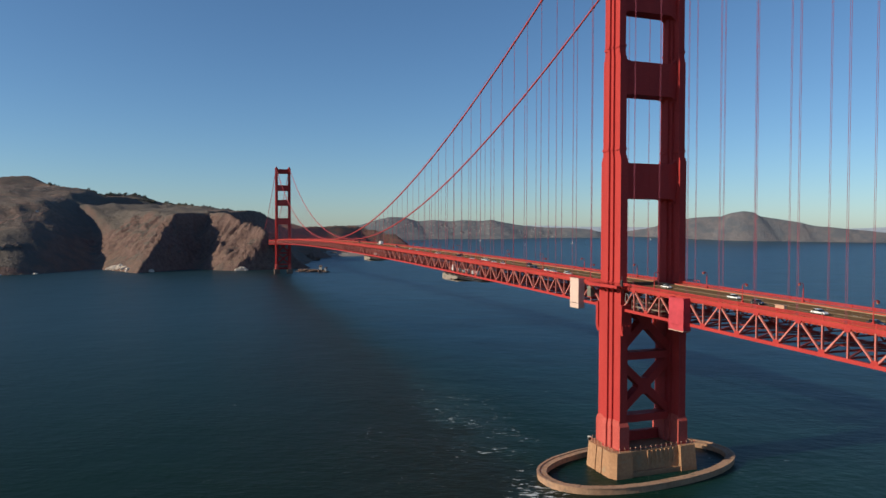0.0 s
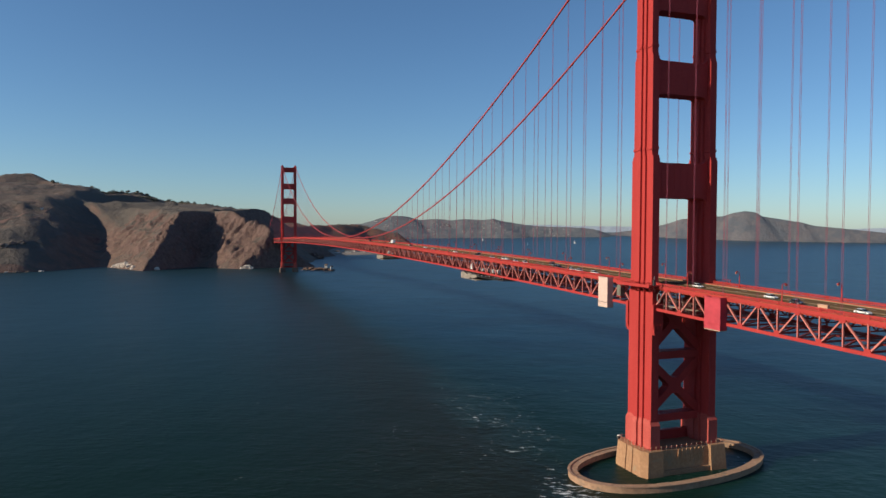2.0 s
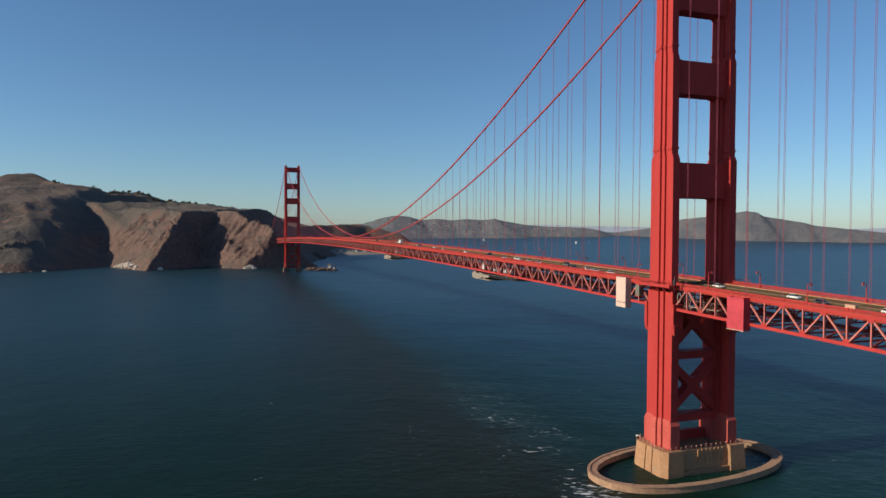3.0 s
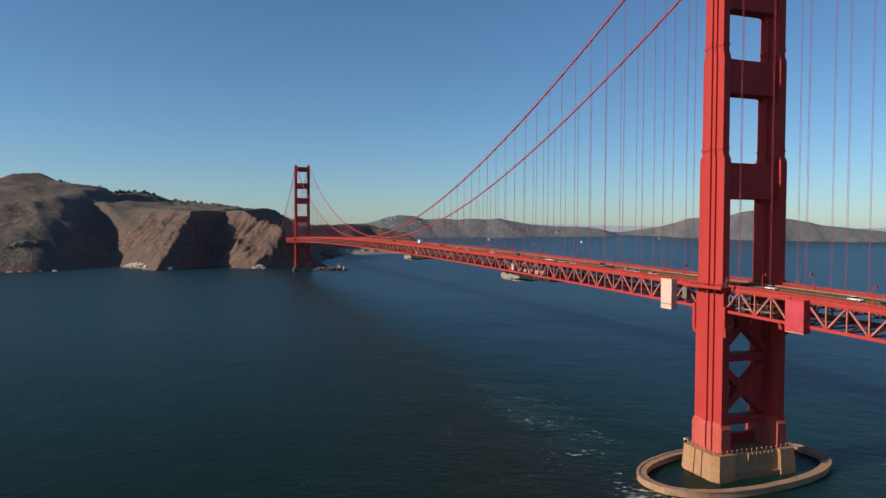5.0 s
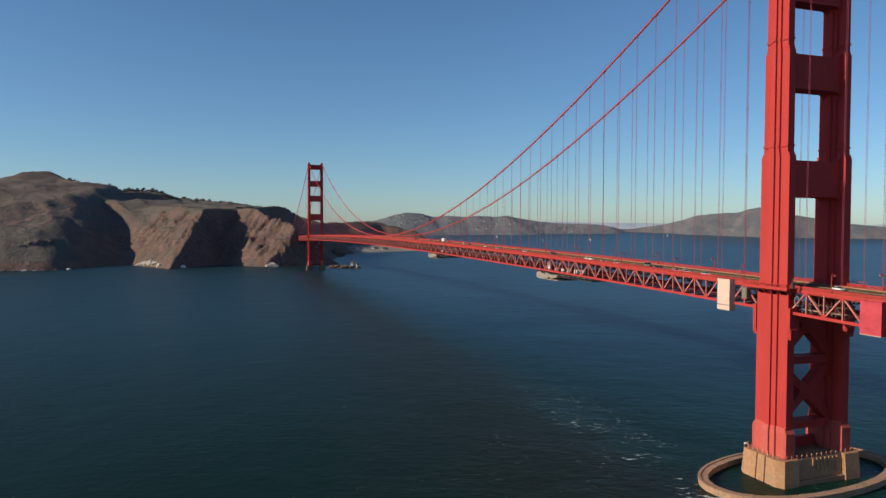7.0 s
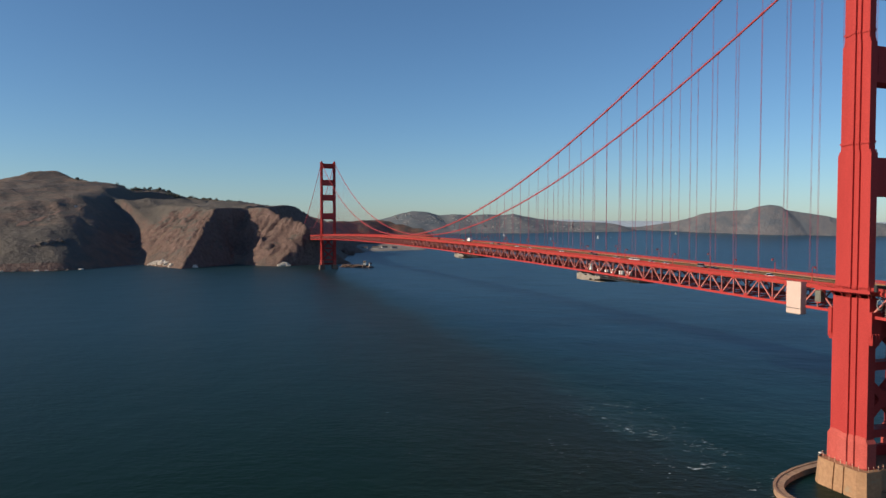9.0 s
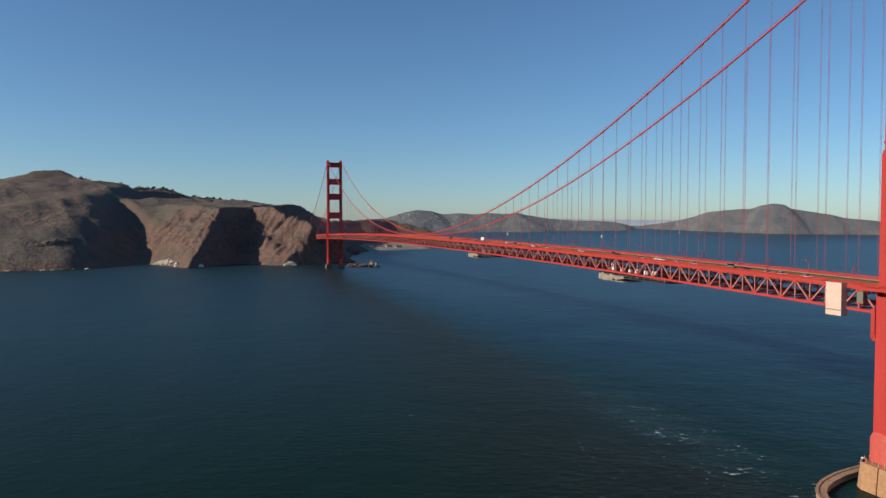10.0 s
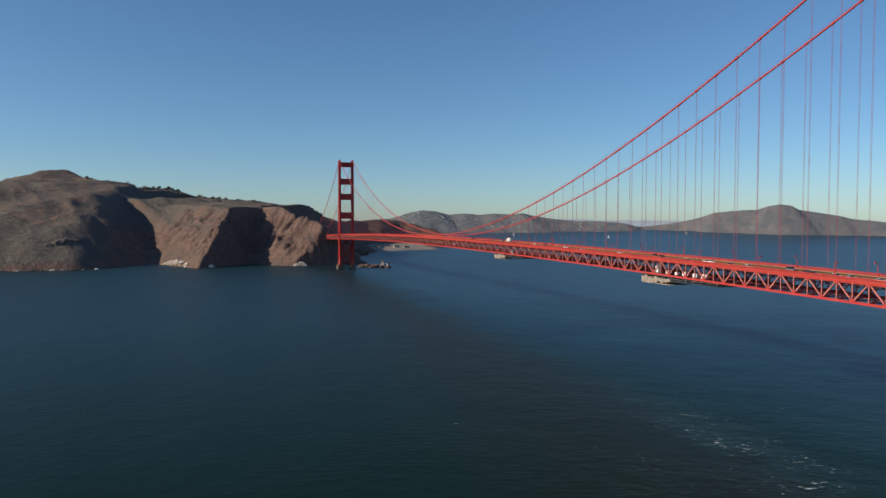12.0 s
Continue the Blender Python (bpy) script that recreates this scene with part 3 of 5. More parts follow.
LEVELS = [(20.0, 68.6, 7.35, 1.6), (68.6, 119.0, 6.6, 1.5), (119.0, 157.2, 5.6, 1.42), (157.2, 190.0, 4.9, 1.35), (190.0, 221.0, 4.3, 1.25)]


def build_tower():
    t = thing("suspension_tower", "tall orange-red stepped steel bridge tower on a pier", "bridge tower")
    for side in (-1, 1):
        cx = side * 13.25
        leg = None
        for z0, z1, a, b in LEVELS:
            bm = bmesh.new()
            prism(bm, [(cx + x, y) for x, y in leg_plan(a, b)], z0, z1 + (0.0 if z1 == 221.0 else 0.4))
            # stepped shoulder where the shaft narrows
            if z1 < 221.0:
                prism(bm, [(cx + x, y) for x, y in leg_plan(a - 0.35, b - 0.1)], z1 + 0.4, z1 + 1.5)
            if leg is None:
                leg = part("leg", bm, M["orange"], t)
            else:
                part("upper_shaft", bm, M["orange"], leg)
        for z in (73.0, 123.2, 161.6, 194.0):
            a, b = next((l[2], l[3]) for l in LEVELS if l[0] <= z < l[1])
            bm = bmesh.new()
            prism(bm, [(cx + x, y) for x, y in leg_plan(a + 0.22, b + 0.22)], z - 0.35, z + 0.35)
            for k in range(-8, 9):
                for sx in (-1, 1):
                    y = k * a / 8.6
                    x = sx * (b + (1.6 if abs(y) < a * 0.14 else 0.8 if abs(y) < a * 0.42 else 0.0) + 0.12)
                    box(bm, cx + x - 0.14, cx + x + 0.14, y - 0.2, y + 0.2, z - 0.75, z - 0.34)
            part("band", bm, M["orange"], leg)
        bm = bmesh.new()
        prism(bm, [(cx + x, y) for x, y in leg_plan(8.1, 2.1)], 9.6, 18.6)
        prism(bm, [(cx + x, y) for x, y in leg_plan(8.1, 2.1)], 18.6, 20.6, 0.86, cx, 0)
        part("plinth", bm, M["plinth_orange"], t)
        bm = bmesh.new()
        prism(bm, [(cx + x, y) for x, y in leg_plan(4.6, 1.6)], 221.0, 223.6)
        box(bm, cx - 1.4, cx + 1.4, -3.2, 3.2, 223.6, 226.2)
        part("saddle_housing", bm, M["orange"], t)
        # wing brackets that carry the truss bearings below the deck
        for sy in (-1, 1):
            bm = bmesh.new()
            y = sy * 7.3
            slab(bm, [(cx - 2.2, 64.5), (cx - 2.2, 56.0), (cx - 1.5, 53.0), (cx + 1.5, 53.0), (cx + 2.2, 56.0), (cx + 2.2, 64.5)], min(y, y + sy * 1.5), max(y, y + sy * 1.5))
            for k in range(3):
                box(bm, cx - 1.9 + k * 1.4, cx - 1.2 + k * 1.4, y + sy * 1.5 - 0.25, y + sy * 1.5 + 0.25, 54.0 + 0.5 * k, 57.0)
            part("wing_bracket", bm, M["orange"], t)
    inner = 13.25 - 1.5
    for z0, z1, dep_y, r in ((104.7, 117.9, 4.4, 3.0), (144.0, 156.5, 3.8, 3.0), (175.4, 187.6, 3.3, 3.0), (211.5, 221.5, 2.9, 2.6)):
        # portal strut with rounded haunches into the legs
        out = []
        for sx, zc, zs in ((-1, z0, -1), (1, z0, -1), (1, z1, 1), (-1, z1, 1)):
            arc = [(sx * (inner - r + r * math.sin(k * math.pi / 12)), zc + zs * (r - r * math.cos(k * math.pi / 12))) for k in range(7)]
            arc = arc if (sx * zs > 0) == (zs > 0) and sx > 0 else arc[::-1]
            out.append(arc)
        lo_l, lo_r, hi_r, hi_l = out
        lo_l = sorted(lo_l, key=lambda p: p[0])
        lo_r = sorted(lo_r, key=lambda p: p[0])
        hi_r = sorted(hi_r, key=lambda p: -p[0])
        hi_l = sorted(hi_l, key=lambda p: -p[0])
        bm = bmesh.new()
        slab(bm, lo_l + lo_r + hi_r + hi_l, -dep_y, dep_y)
        strut = part("portal_strut", bm, M["orange"], t)
        for k in range(-3, 4):
            x = k * 2.9
            hgt = (z1 - z0) * (0.40 - 0.03 * abs(k))
            for sy in (-1, 1):
                bm = bmesh.new()
                y = sy * dep_y
                box(bm, x - 0.55, x + 0.55, y - 0.05, y + 0.05, (z0 + z1) / 2 - hgt, (z0 + z1) / 2 + hgt)
                part("rib", bm, M["orange"], strut)
    for z in (44.05, 19.8):
        bm = bmesh.new()
        box(bm, -11.7, 11.7, -2.4, 2.4, z - 1.45, z + 1.45)
        part("cross_strut", bm, M["orange"], t)
    # low wall between the plinths
    bm = bmesh.new()
    box(bm, -11.2, 11.2, 3.4, 5.4, 9.2, 12.9)
    part("base_wall", bm, M["orange"], t)
    for zl, zh in ((20.6, 43.2), (44.9, 69.4)):
        for s in (-1, 1):
            bm = bmesh.new()
            bar(bm, (-11.8 * s, 0, zl + 1.0), (11.8 * s, 0, zh - 1.0), 4.0 - 0.06 * s, 3.0, (0, 1, 0))
            part("cross_brace", bm, M["orange"], t)
        bm = bmesh.new()
        zc = (zl + zh) / 2
        slab(bm, [(-3.1, zc), (-1.4, zc - 3.1), (1.4, zc - 3.1), (3.1, zc), (1.4, zc + 3.1), (-1.4, zc + 3.1)], -1.9, 1.9)
        part("gusset", bm, M["orange"], t)
    return t


def build_pier(fender):
    p = thing("tower_pier", "weathered tan concrete bridge pier rising from the water", "bridge pier")
    for s in (-1, 1):
        bm = bmesh.new()
        out = [(s * 11.0, -11.0), (s * 18.4, -11.0), (s * 20.2, -8.0)]
        for g in (-2.7, 1.7):
            out += [(s * 20.2, g - 0.3), (s * 19.6, g - 0.3), (s * 19.6, g + 0.3), (s * 20.2, g + 0.3)]
        out += [(s * 20.2, 8.0), (s * 18.4, 11.0), (s * 11.0, 11.0)]
        prism(bm, out if s > 0 else out[::-1], -6.0, 9.6, 0.90, s * 9.0, 0)
        part("end_block", bm, M["concrete"], p)
    bm = bmesh.new()
    prism(bm, [(-11.2, -8.8), (11.2, -8.8), (11.2, 8.8), (-11.2, 8.8)], -6.0, 9.2, 0.96)
    prism(bm, [(-11.2, -10.2), (11.2, -10.2), (11.2, 10.2), (-11.2, 10.2)], -6.0, 1.8, 0.98)
    part("curtain_wall", bm, M["concrete"], p)
    for k in range(7):
        for s in (-1, 1):
            bm = bmesh.new()
            x = -3.0 + k * 1.9
            box(bm, x - 0.28, x + 0.28, s * 8.55 - 0.3, s * 8.55 + 0.3, 3.6 + 0.3 * (k % 2), 9.0)
            part("rib", bm, M["concrete"], p)
    rail = thing("pier_railing", "thin pale salt-bleached railing posts on top of the pier", "railing")
    proto = None
    ring = [(x, y) for y in (-9.4, 9.4) for x in np.arange(-16.1, 16.2, 2.3)] + [(x, y) for x in (-18.0, 18.0) for y in np.arange(-7.2, 7.3, 2.4)]
    for x, y in ring:
        if proto is None:
            bm = bmesh.new()
            box(bm, -0.09, 0.09, -0.09, 0.09, 0, 2.0)
            proto = part("post", bm, M["faded"], rail)
            proto.location = (x, y, 9.3)
        else:
            again("post", proto, rail, (x, y, 9.3))
    bm = bmesh.new()
    for y in (-9.4, 9.4):
        box(bm, -18.0, 18.0, y - 0.05, y + 0.05, 10.6, 10.72)
    for x in (-18.0, 18.0):
        box(bm, x - 0.05, x + 0.05, -9.4, 9.4, 10.62, 10.7)
    part("top_rail", bm, M["orange"], rail)
    return p, rail


tower = build_tower()
tower.location = (0, 1.5, 0)
pier, pier_rail = build_pier(True)
pier.location = pier_rail.location = (0, 1.5, 0)
tagged(tower, "tall orange-red stepped steel bridge tower on its fendered pier", group="bridge towers")
north = copy_thing(tower, pose(0, SPAN, 0))
tagged(north, "orange-red stepped steel bridge tower beside the far headland", group="bridge towers")
north_pier = thing("tower_pier", "low dark concrete bridge pier at the foot of the headland", "bridge pier", (0, SPAN, 0))
for s in (-1, 1):
    bm = bmesh.new()
    prism(bm, [(s * 13.25 - 5.6, -9.6), (s * 13.25 + 5.6, -9.6), (s * 13.25 + 5.6, 9.6), (s * 13.25 - 5.6, 9.6)], -6.0, 9.6, 0.94, s * 13.25, 0)
    part("footing", bm, M["footing"], north_pier)

horn = thing("fog_horn", "dark fog horn box with white cap on the pier edge", "fog horn", (-18.0, 10.0, 9.6))
bm = bmesh.new()
box(bm, -0.7, 0.7, -0.6, 0.6, 0, 1.9)
horn_body = part("body", bm, M["dark"], horn)
bm = bmesh.new()
prism(bm, [(-0.95, -0.85), (0.95, -0.85), (0.95, 0.85), (-0.95, 0.85)], 1.9, 2.35, 0.8)
part("cap", bm, M["line"], horn, "white painted cap")
bm = bmesh.new()
tube(bm, [(-0.7, 0, 1.2), (-1.3, 0, 1.2)], 0.35, 10)
part("mouth", bm, M["steel"], horn_body)
horn.scale = (0.65, 0.65, 0.65)

# oval fender wall round the south pier
fender = thing("pier_fender", "oval weathered concrete fender wall round the bridge pier", "fender wall", (-1.4, 0.8, 0))
fender.rotation_euler = (0, 0, 0.125)
FN = 48


def oval(k, grow):
    a = 2 * math.pi * k / FN
    c, s = math.cos(a), math.sin(a)
    return ((42.8 + grow) * math.copysign(abs(c) ** 0.90, c), (20.5 + grow) * math.copysign(abs(s) ** 0.90, s))


for k in range(FN):
    bm = bmesh.new()
    e = 0.0008
    (ax, ay), (bx, by) = oval(k + e, 1.7), oval(k + 1 - e, 1.7)
    (cx, cy), (dx, dy) = oval(k + 1 - e, -1.7), oval(k + e, -1.7)
    lift = 0.05 * math.sin(k * 2.4)
    prism(bm, [(ax, ay), (bx, by), (cx, cy), (dx, dy)], -6.0, 2.1 + lift)
    (ax, ay), (bx, by) = oval(k + e, 1.95), oval(k + 1 - e, 1.95)
    (cx, cy), (dx, dy) = oval(k + 1 - e, 0.9), oval(k + e, 0.9)
    prism(bm, [(ax, ay), (bx, by), (cx, cy), (dx, dy)], 2.1 + lift, 2.4 + lift)
    part("wall_segment", bm, M["fender"], fender)

# ---------------------------------------------------------------- deck
N0, N1, FIRST = -47, 218, 9.2          # FIRST: a lower node of the truss
YS = [FIRST + k * PANEL for k in range(N0, N1 + 1)]
deck = thing("bridge_deck", "orange-edged bridge roadway deck with tan worn lanes", "bridge deck")
bm = bmesh.new()
ribbon(bm, YS, -9.6, 9.6, lambda y: zb(y) + 8.15, lambda y: zb(y) + 8.6)
part("roadway", bm, M["asphalt"], deck, "tan-grey worn asphalt roadway")
for s in (-1, 1):
    bm = bmesh.new()
    ribbon(bm, YS, min(s * 9.7, s * 13.4), max(s * 9.7, s * 13.4), lambda y: zb(y) + 8.1, lambda y: zb(y) + 8.9)
    part("sidewalk", bm, M["sidewalk"], deck)
    bm = bmesh.new()
    ribbon(bm, YS, s * 13.62 - 0.2, s * 13.62 + 0.2, lambda y: zb(y) + 7.3, lambda y: zb(y) + 8.85)
    part("fascia_girder", bm, M["fascia_orange"], deck)
    # outrigger ribs below the deck edge
    me = bpy.data.meshes.new("fascia_rib")
    yr = np.arange(YS[0], YS[-1], 1.91)
    zr = np.array([zb(v) for v in yr])
    xa, xb = s * 13.83, s * 13.99
    ring = [(xa, 0, 7.15), (xb, 0, 7.55), (xb, 0, 8.62), (xa, 0, 8.62), (xa, 0.3, 7.15), (xb, 0.3, 7.55), (xb, 0.3, 8.62), (xa, 0.3, 8.62)]
    rv = (np.array(ring)[None] + np.stack([yr * 0, yr, zr], -1)[:, None]).reshape(-1, 3)
    rf = np.concatenate([(8 * np.arange(len(yr)))[:, None] + np.array(f) for f in ((0, 1, 2, 3), (7, 6, 5, 4), (0, 4, 5, 1), (1, 5, 6, 2), (2, 6, 7, 3))])
    me.from_pydata(rv.tolist(), [], rf.tolist())
    me.materials.append(M["orange"])
    ribs_ob = new("fascia_rib", me)
    ribs_ob.parent = deck
    tagged(ribs_ob, kind="stuff")
    bm = bmesh.new()
    ribbon(bm, YS, s * 9.75 - 0.12, s * 9.75 + 0.12, lambda y: zb(y) + 8.9, lambda y: zb(y) + 9.2)
    part("curb_rail", bm, M["orange"], deck)
bm = bmesh.new()
ribbon(bm, YS, -0.14, 0.14, lambda y: zb(y) + 8.6, lambda y: zb(y) + 8.95)
part("median_barrier", bm, M["barrier"], deck)
bm = bmesh.new()
for k in range(int(N0 * PANEL), int(N1 * PANEL), 12):
    for x in (-6.3, -3.1, 3.1, 6.3):
        z = zb(k) + 8.612
        z2 = zb(k + 4) + 8.612
        v = [bm.verts.new(c) for c in ((x - 0.09, k, z), (x + 0.09, k, z), (x + 0.09, k + 4, z2), (x - 0.09, k + 4, z2))]
        bm.faces.new(v)
tagged(part("lane_line", bm, M["line"], deck), kind="stuff")


def repeat(name, make, parent, material, places):
    first = None
    for p in places:
        if first is None:
            bm = bmesh.new()
            make(bm)
            first = part(name, bm, material, parent)
            first.location = p
        else:
            again(name, first, parent, p)


def floor_beam(bm):
    box(bm, -13.2, 13.2, -0.25, 0.25, 7.7, 8.1)
    box(bm, -13.2, 13.2, -0.22, 0.22, 5.6, 5.9)
    for k in range(-6, 6):
        bar(bm, (k * 2.2, 0, 5.8 if k % 2 else 7.8), (k * 2.2 + 2.2, 0, 7.8 if k % 2 else 5.8), 0.25, 0.3, (0, 1, 0))


def lateral(bm):
    bar(bm, (-13.4, 0, 0.45), (13.4, 0, 0.45), 0.5, 0.5, (0, 1, 0))
    bar(bm, (-13.2, 0.2, 0.45), (0, PANEL, 0.45), 0.45, 0.4, (0, 0, 1))
    bar(bm, (13.2, 0.2, 0.45), (0, PANEL, 0.45), 0.45, 0.4, (0, 0, 1))


nodes_y = [(0, y, zb(y)) for y in YS[:-1]]
repeat("floor_beam", floor_beam, deck, M["inner_orange"], nodes_y)
repeat("bottom_lateral", lateral, deck, M["inner_orange"], nodes_y)
bm = bmesh.new()
for x in (-9.0, -6.0, -3.0, 0.0, 3.0, 6.0, 9.0):
    ribbon(bm, YS, x - 0.15, x + 0.15, lambda y: zb(y) + 7.55, lambda y: zb(y) + 8.15)
part("stringer", bm, M["inner_orange"], deck)

for s, where in ((-1, "sunlit seaward"), (1, "bay-side")):
    truss = thing("stiffening_truss", "orange riveted steel stiffening truss, " + where + " side of deck", "truss", (s * HALF, 0, 0), "stiffening trusses")
    for nm, lo, hi in (("bottom_chord", -0.6, 0.4), ("top_chord", 7.75, 8.65)):
        bm = bmesh.new()
        ribbon(bm, YS, -0.42, 0.42, lambda y: zb(y) + lo, lambda y: zb(y) + hi)
        part(nm, bm, M["orange"], truss)
    repeat("vertical", lambda bm: box(bm, -0.28, 0.28, -0.2, 0.2, 0.4, 7.75), truss, M["web_lit_orange"], [(0, y, zb(y)) for y in YS])
    up = [(0, YS[k], zb(YS[k])) for k in range(0, len(YS) - 1) if (N0 + k) % 2 == 0]
    down = [(0, YS[k], zb(YS[k])) for k in range(0, len(YS) - 1) if (N0 + k) % 2]
    repeat("diagonal", lambda bm: bar(bm, (0, 0.15, 0.3), (0, PANEL - 0.15, 7.85), 0.52, 0.45), truss, M["web_lit_orange"], up)
    repeat("diagonal", lambda bm: bar(bm, (0, 0.15, 7.85), (0, PANEL - 0.15, 0.3), 0.52, 0.45), truss, M["web_lit_orange"], down)

    def gusset_low(bm):
        slab_pts = [(-1.1, 0.35), (1.1, 0.35), (0.75, 1.3), (-0.75, 1.3)]
        a = [bm.verts.new((-0.46, y, z)) for y, z in slab_pts]
        b2 = [bm.verts.new((0.46, y, z)) for y, z in slab_pts]
        bm.faces.new(a[::-1])
        bm.faces.new(b2)
        for i in range(4):
            bm.faces.new((a[i], a[(i + 1) % 4], b2[(i + 1) % 4], b2[i]))

    def gusset_high(bm):
        slab_pts = [(-1.1, 7.8), (1.1, 7.8), (0.7, 6.9), (-0.7, 6.9)]
        a = [bm.verts.new((-0.46, y, z)) for y, z in slab_pts]
        b2 = [bm.verts.new((0.46, y, z)) for y, z in slab_pts]
        bm.faces.new(a)
        bm.faces.new(b2[::-1])
        for i in range(4):
            bm.faces.new((a[(i + 1) % 4], a[i], b2[i], b2[(i + 1) % 4]))

    repeat("gusset", gusset_low, truss, M["orange"], up)
    repeat("gusset", gusset_high, truss, M["orange"], down)

    railing = thing("deck_railing", "orange steel pedestrian railing along the bridge deck", "railing", (s * 13.62, 0, 0), "deck railings")
    for nm, lo, hi, w in (("top_rail", 9.75, 9.93, 0.12), ("bottom_rail", 8.98, 9.08, 0.06)):
        bm = bmesh.new()
        ribbon(bm, YS, -w, w, lambda y: zb(y) + lo, lambda y: zb(y) + hi)
        part(nm, bm, M["orange"], railing)
    repeat("post", lambda bm: box(bm, -0.14, 0.14, -0.16, 0.16, 8.85, 10.0), railing, M["orange"], [(0, y, zb(y)) for y in YS])
    cnt = int((N1 - N0) * PANEL / 0.42)
    yy = YS[0] + 0.42 * np.arange(cnt)
    zz = np.array([zb(v) for v in yy])
    cx = np.array([-0.04, 0.04, 0.04, -0.04])
    cy = np.array([0.0, 0.0, 0.27, 0.27])
    lo = np.stack([np.tile(cx, (cnt, 1)), yy[:, None] + cy, np.repeat(zz[:, None] + 9.08, 4, 1)], -1)
    hi = lo + np.array([0, 0, 0.67])
    verts = np.concatenate([lo, hi], 1).reshape(-1, 3)
    base = (8 * np.arange(cnt))[:, None]
    faces = np.concatenate([base + np.array(f) for f in ((0, 1, 5, 4), (1, 2, 6, 5), (2, 3, 7, 6), (3, 0, 4, 7))])
    me = bpy.data.meshes.new("picket")
    me.from_pydata(verts.tolist(), [], faces.tolist())
    me.materials.append(M["orange"])
    pk = new("picket", me)
    pk.parent = railing
    tagged(pk, kind="stuff")

    # walkway that steps out round the tower legs
    for ty in (1.5, SPAN):
        wk = thing("tower_walkway", "orange steel walkway bracketed round the tower leg", "walkway", (0, ty, 0), "tower walkways")
        z = 71.9
        x0, x1 = sorted((s * 13.9, s * 18.6))
        for nm, a in (("platform", (x0, x1, -10.5, 10.5, z - 0.45, z)), ("fascia", (min(s * 18.4, s * 18.8), max(s * 18.4, s * 18.8), -10.5, 10.5, z - 0.9, z + 0.2)), ("top_rail", (min(s * 18.5, s * 18.7), max(s * 18.5, s * 18.7), -10.5, 10.5, z + 1.2, z + 1.35))):
            bm = bmesh.new()
            if nm == "platform":
                for y0, y1 in ((-10.5, -7.0), (7.0, 10.5)):
                    box(bm, x0, x1, y0, y1, z - 0.45, z)
                box(bm, min(s * 16.75, s * 18.6), max(s * 16.75, s * 18.6), -7.0, 7.0, z - 0.45, z)
            else:
                box(bm, *a)
            part(nm, bm, M["orange"], wk)
        repeat("post", lambda bm: box(bm, -0.08, 0.08, -0.08, 0.08, 0, 1.25), wk, M["orange"], [(s * 18.6, y, z) for y in np.arange(-10.2, 10.3, 1.7)])

        def bracket(bm):
            bar(bm, (s * 16.6, 0, -2.4), (s * 18.4, 0, -0.5), 0.3, 0.35, (0, 1, 0))
            box(bm, min(s * 16.5, s * 18.5), max(s * 16.5, s * 18.5), -0.15, 0.15, -0.8, -0.45)

        repeat("bracket", bracket, wk, M["orange"], [(0, y, z) for y in (-9.0, -5.4, -1.8, 1.8, 5.4, 9.0)])

# ---------------------------------------------------------------- cables and suspenders
rope_bm = bmesh.new()
tube(rope_bm, [(0, 0, 0), (0, 0, 1)], 0.055, 6)
rope_mesh = bpy.data.meshes.new("rope")
rope_bm.to_mesh(rope_bm and rope_mesh)
rope_bm.free()
rope_mesh.materials.append(M["rope"])
band_bm = bmesh.new()
tube(band_bm, [(0, -0.75, 0), (0, 0.75, 0)], 0.62, 10)
band_mesh = bpy.data.meshes.new("cable_band")
band_bm.to_mesh(band_mesh)
band_bm.free()
band_mesh.materials.append(M["orange_cable"])
for s in (-1, 1):
    cable = thing("main_cable", "thick orange main suspension cable sweeping between towers", "cable", (s * HALF, 0, 0), "main cables")
    pts = [(0, y, cable_z(y)) for y in np.linspace(-SIDE, 0, 24)] + [(0, y, cable_z(y)) for y in np.linspace(0, SPAN, 140)[1:]] + [(0, y, cable_z(y)) for y in np.linspace(SPAN, SPAN + SIDE, 24)[1:]]
    bm = bmesh.new()
    tube(bm, pts, 0.47, 10)
    part("strand", bm, M["orange_cable"], cable, smooth=True)
    for dx in (-0.55, 0.55):
        bm = bmesh.new()
        tube(bm, [(dx, y, z + 1.35) for _, y, z in pts], 0.045, 4)
        part("hand_rope", bm, M["rope"], cable)
    for k in range(N0 // 2 + 1, N1 // 2):
        y = FIRST + (2 * k + 1) * PANEL + 0.7
        z = cable_z(y)
        foot = zb(y) + 8.6
        if min(abs(y - 1.5), abs(y - SPAN)) < 9.0 or z - foot < 2.2 or y > SPAN + SIDE - 8:
            continue
        sl = math.atan((cable_z(y + 1) - cable_z(y - 1)) / 2)
        o = again("cable_band", band_mesh, cable, (0, y, z))
        o.rotation_euler = (sl, 0, 0)
        sus = thing("suspender", "pair of thin orange vertical suspender ropes holding the deck", "suspender rope", (s * HALF, y, foot), "suspender ropes")
        for dy in (-0.24, 0.24):
            again("rope", rope_mesh, sus, (0, dy, 0), (1, 1, z - foot))

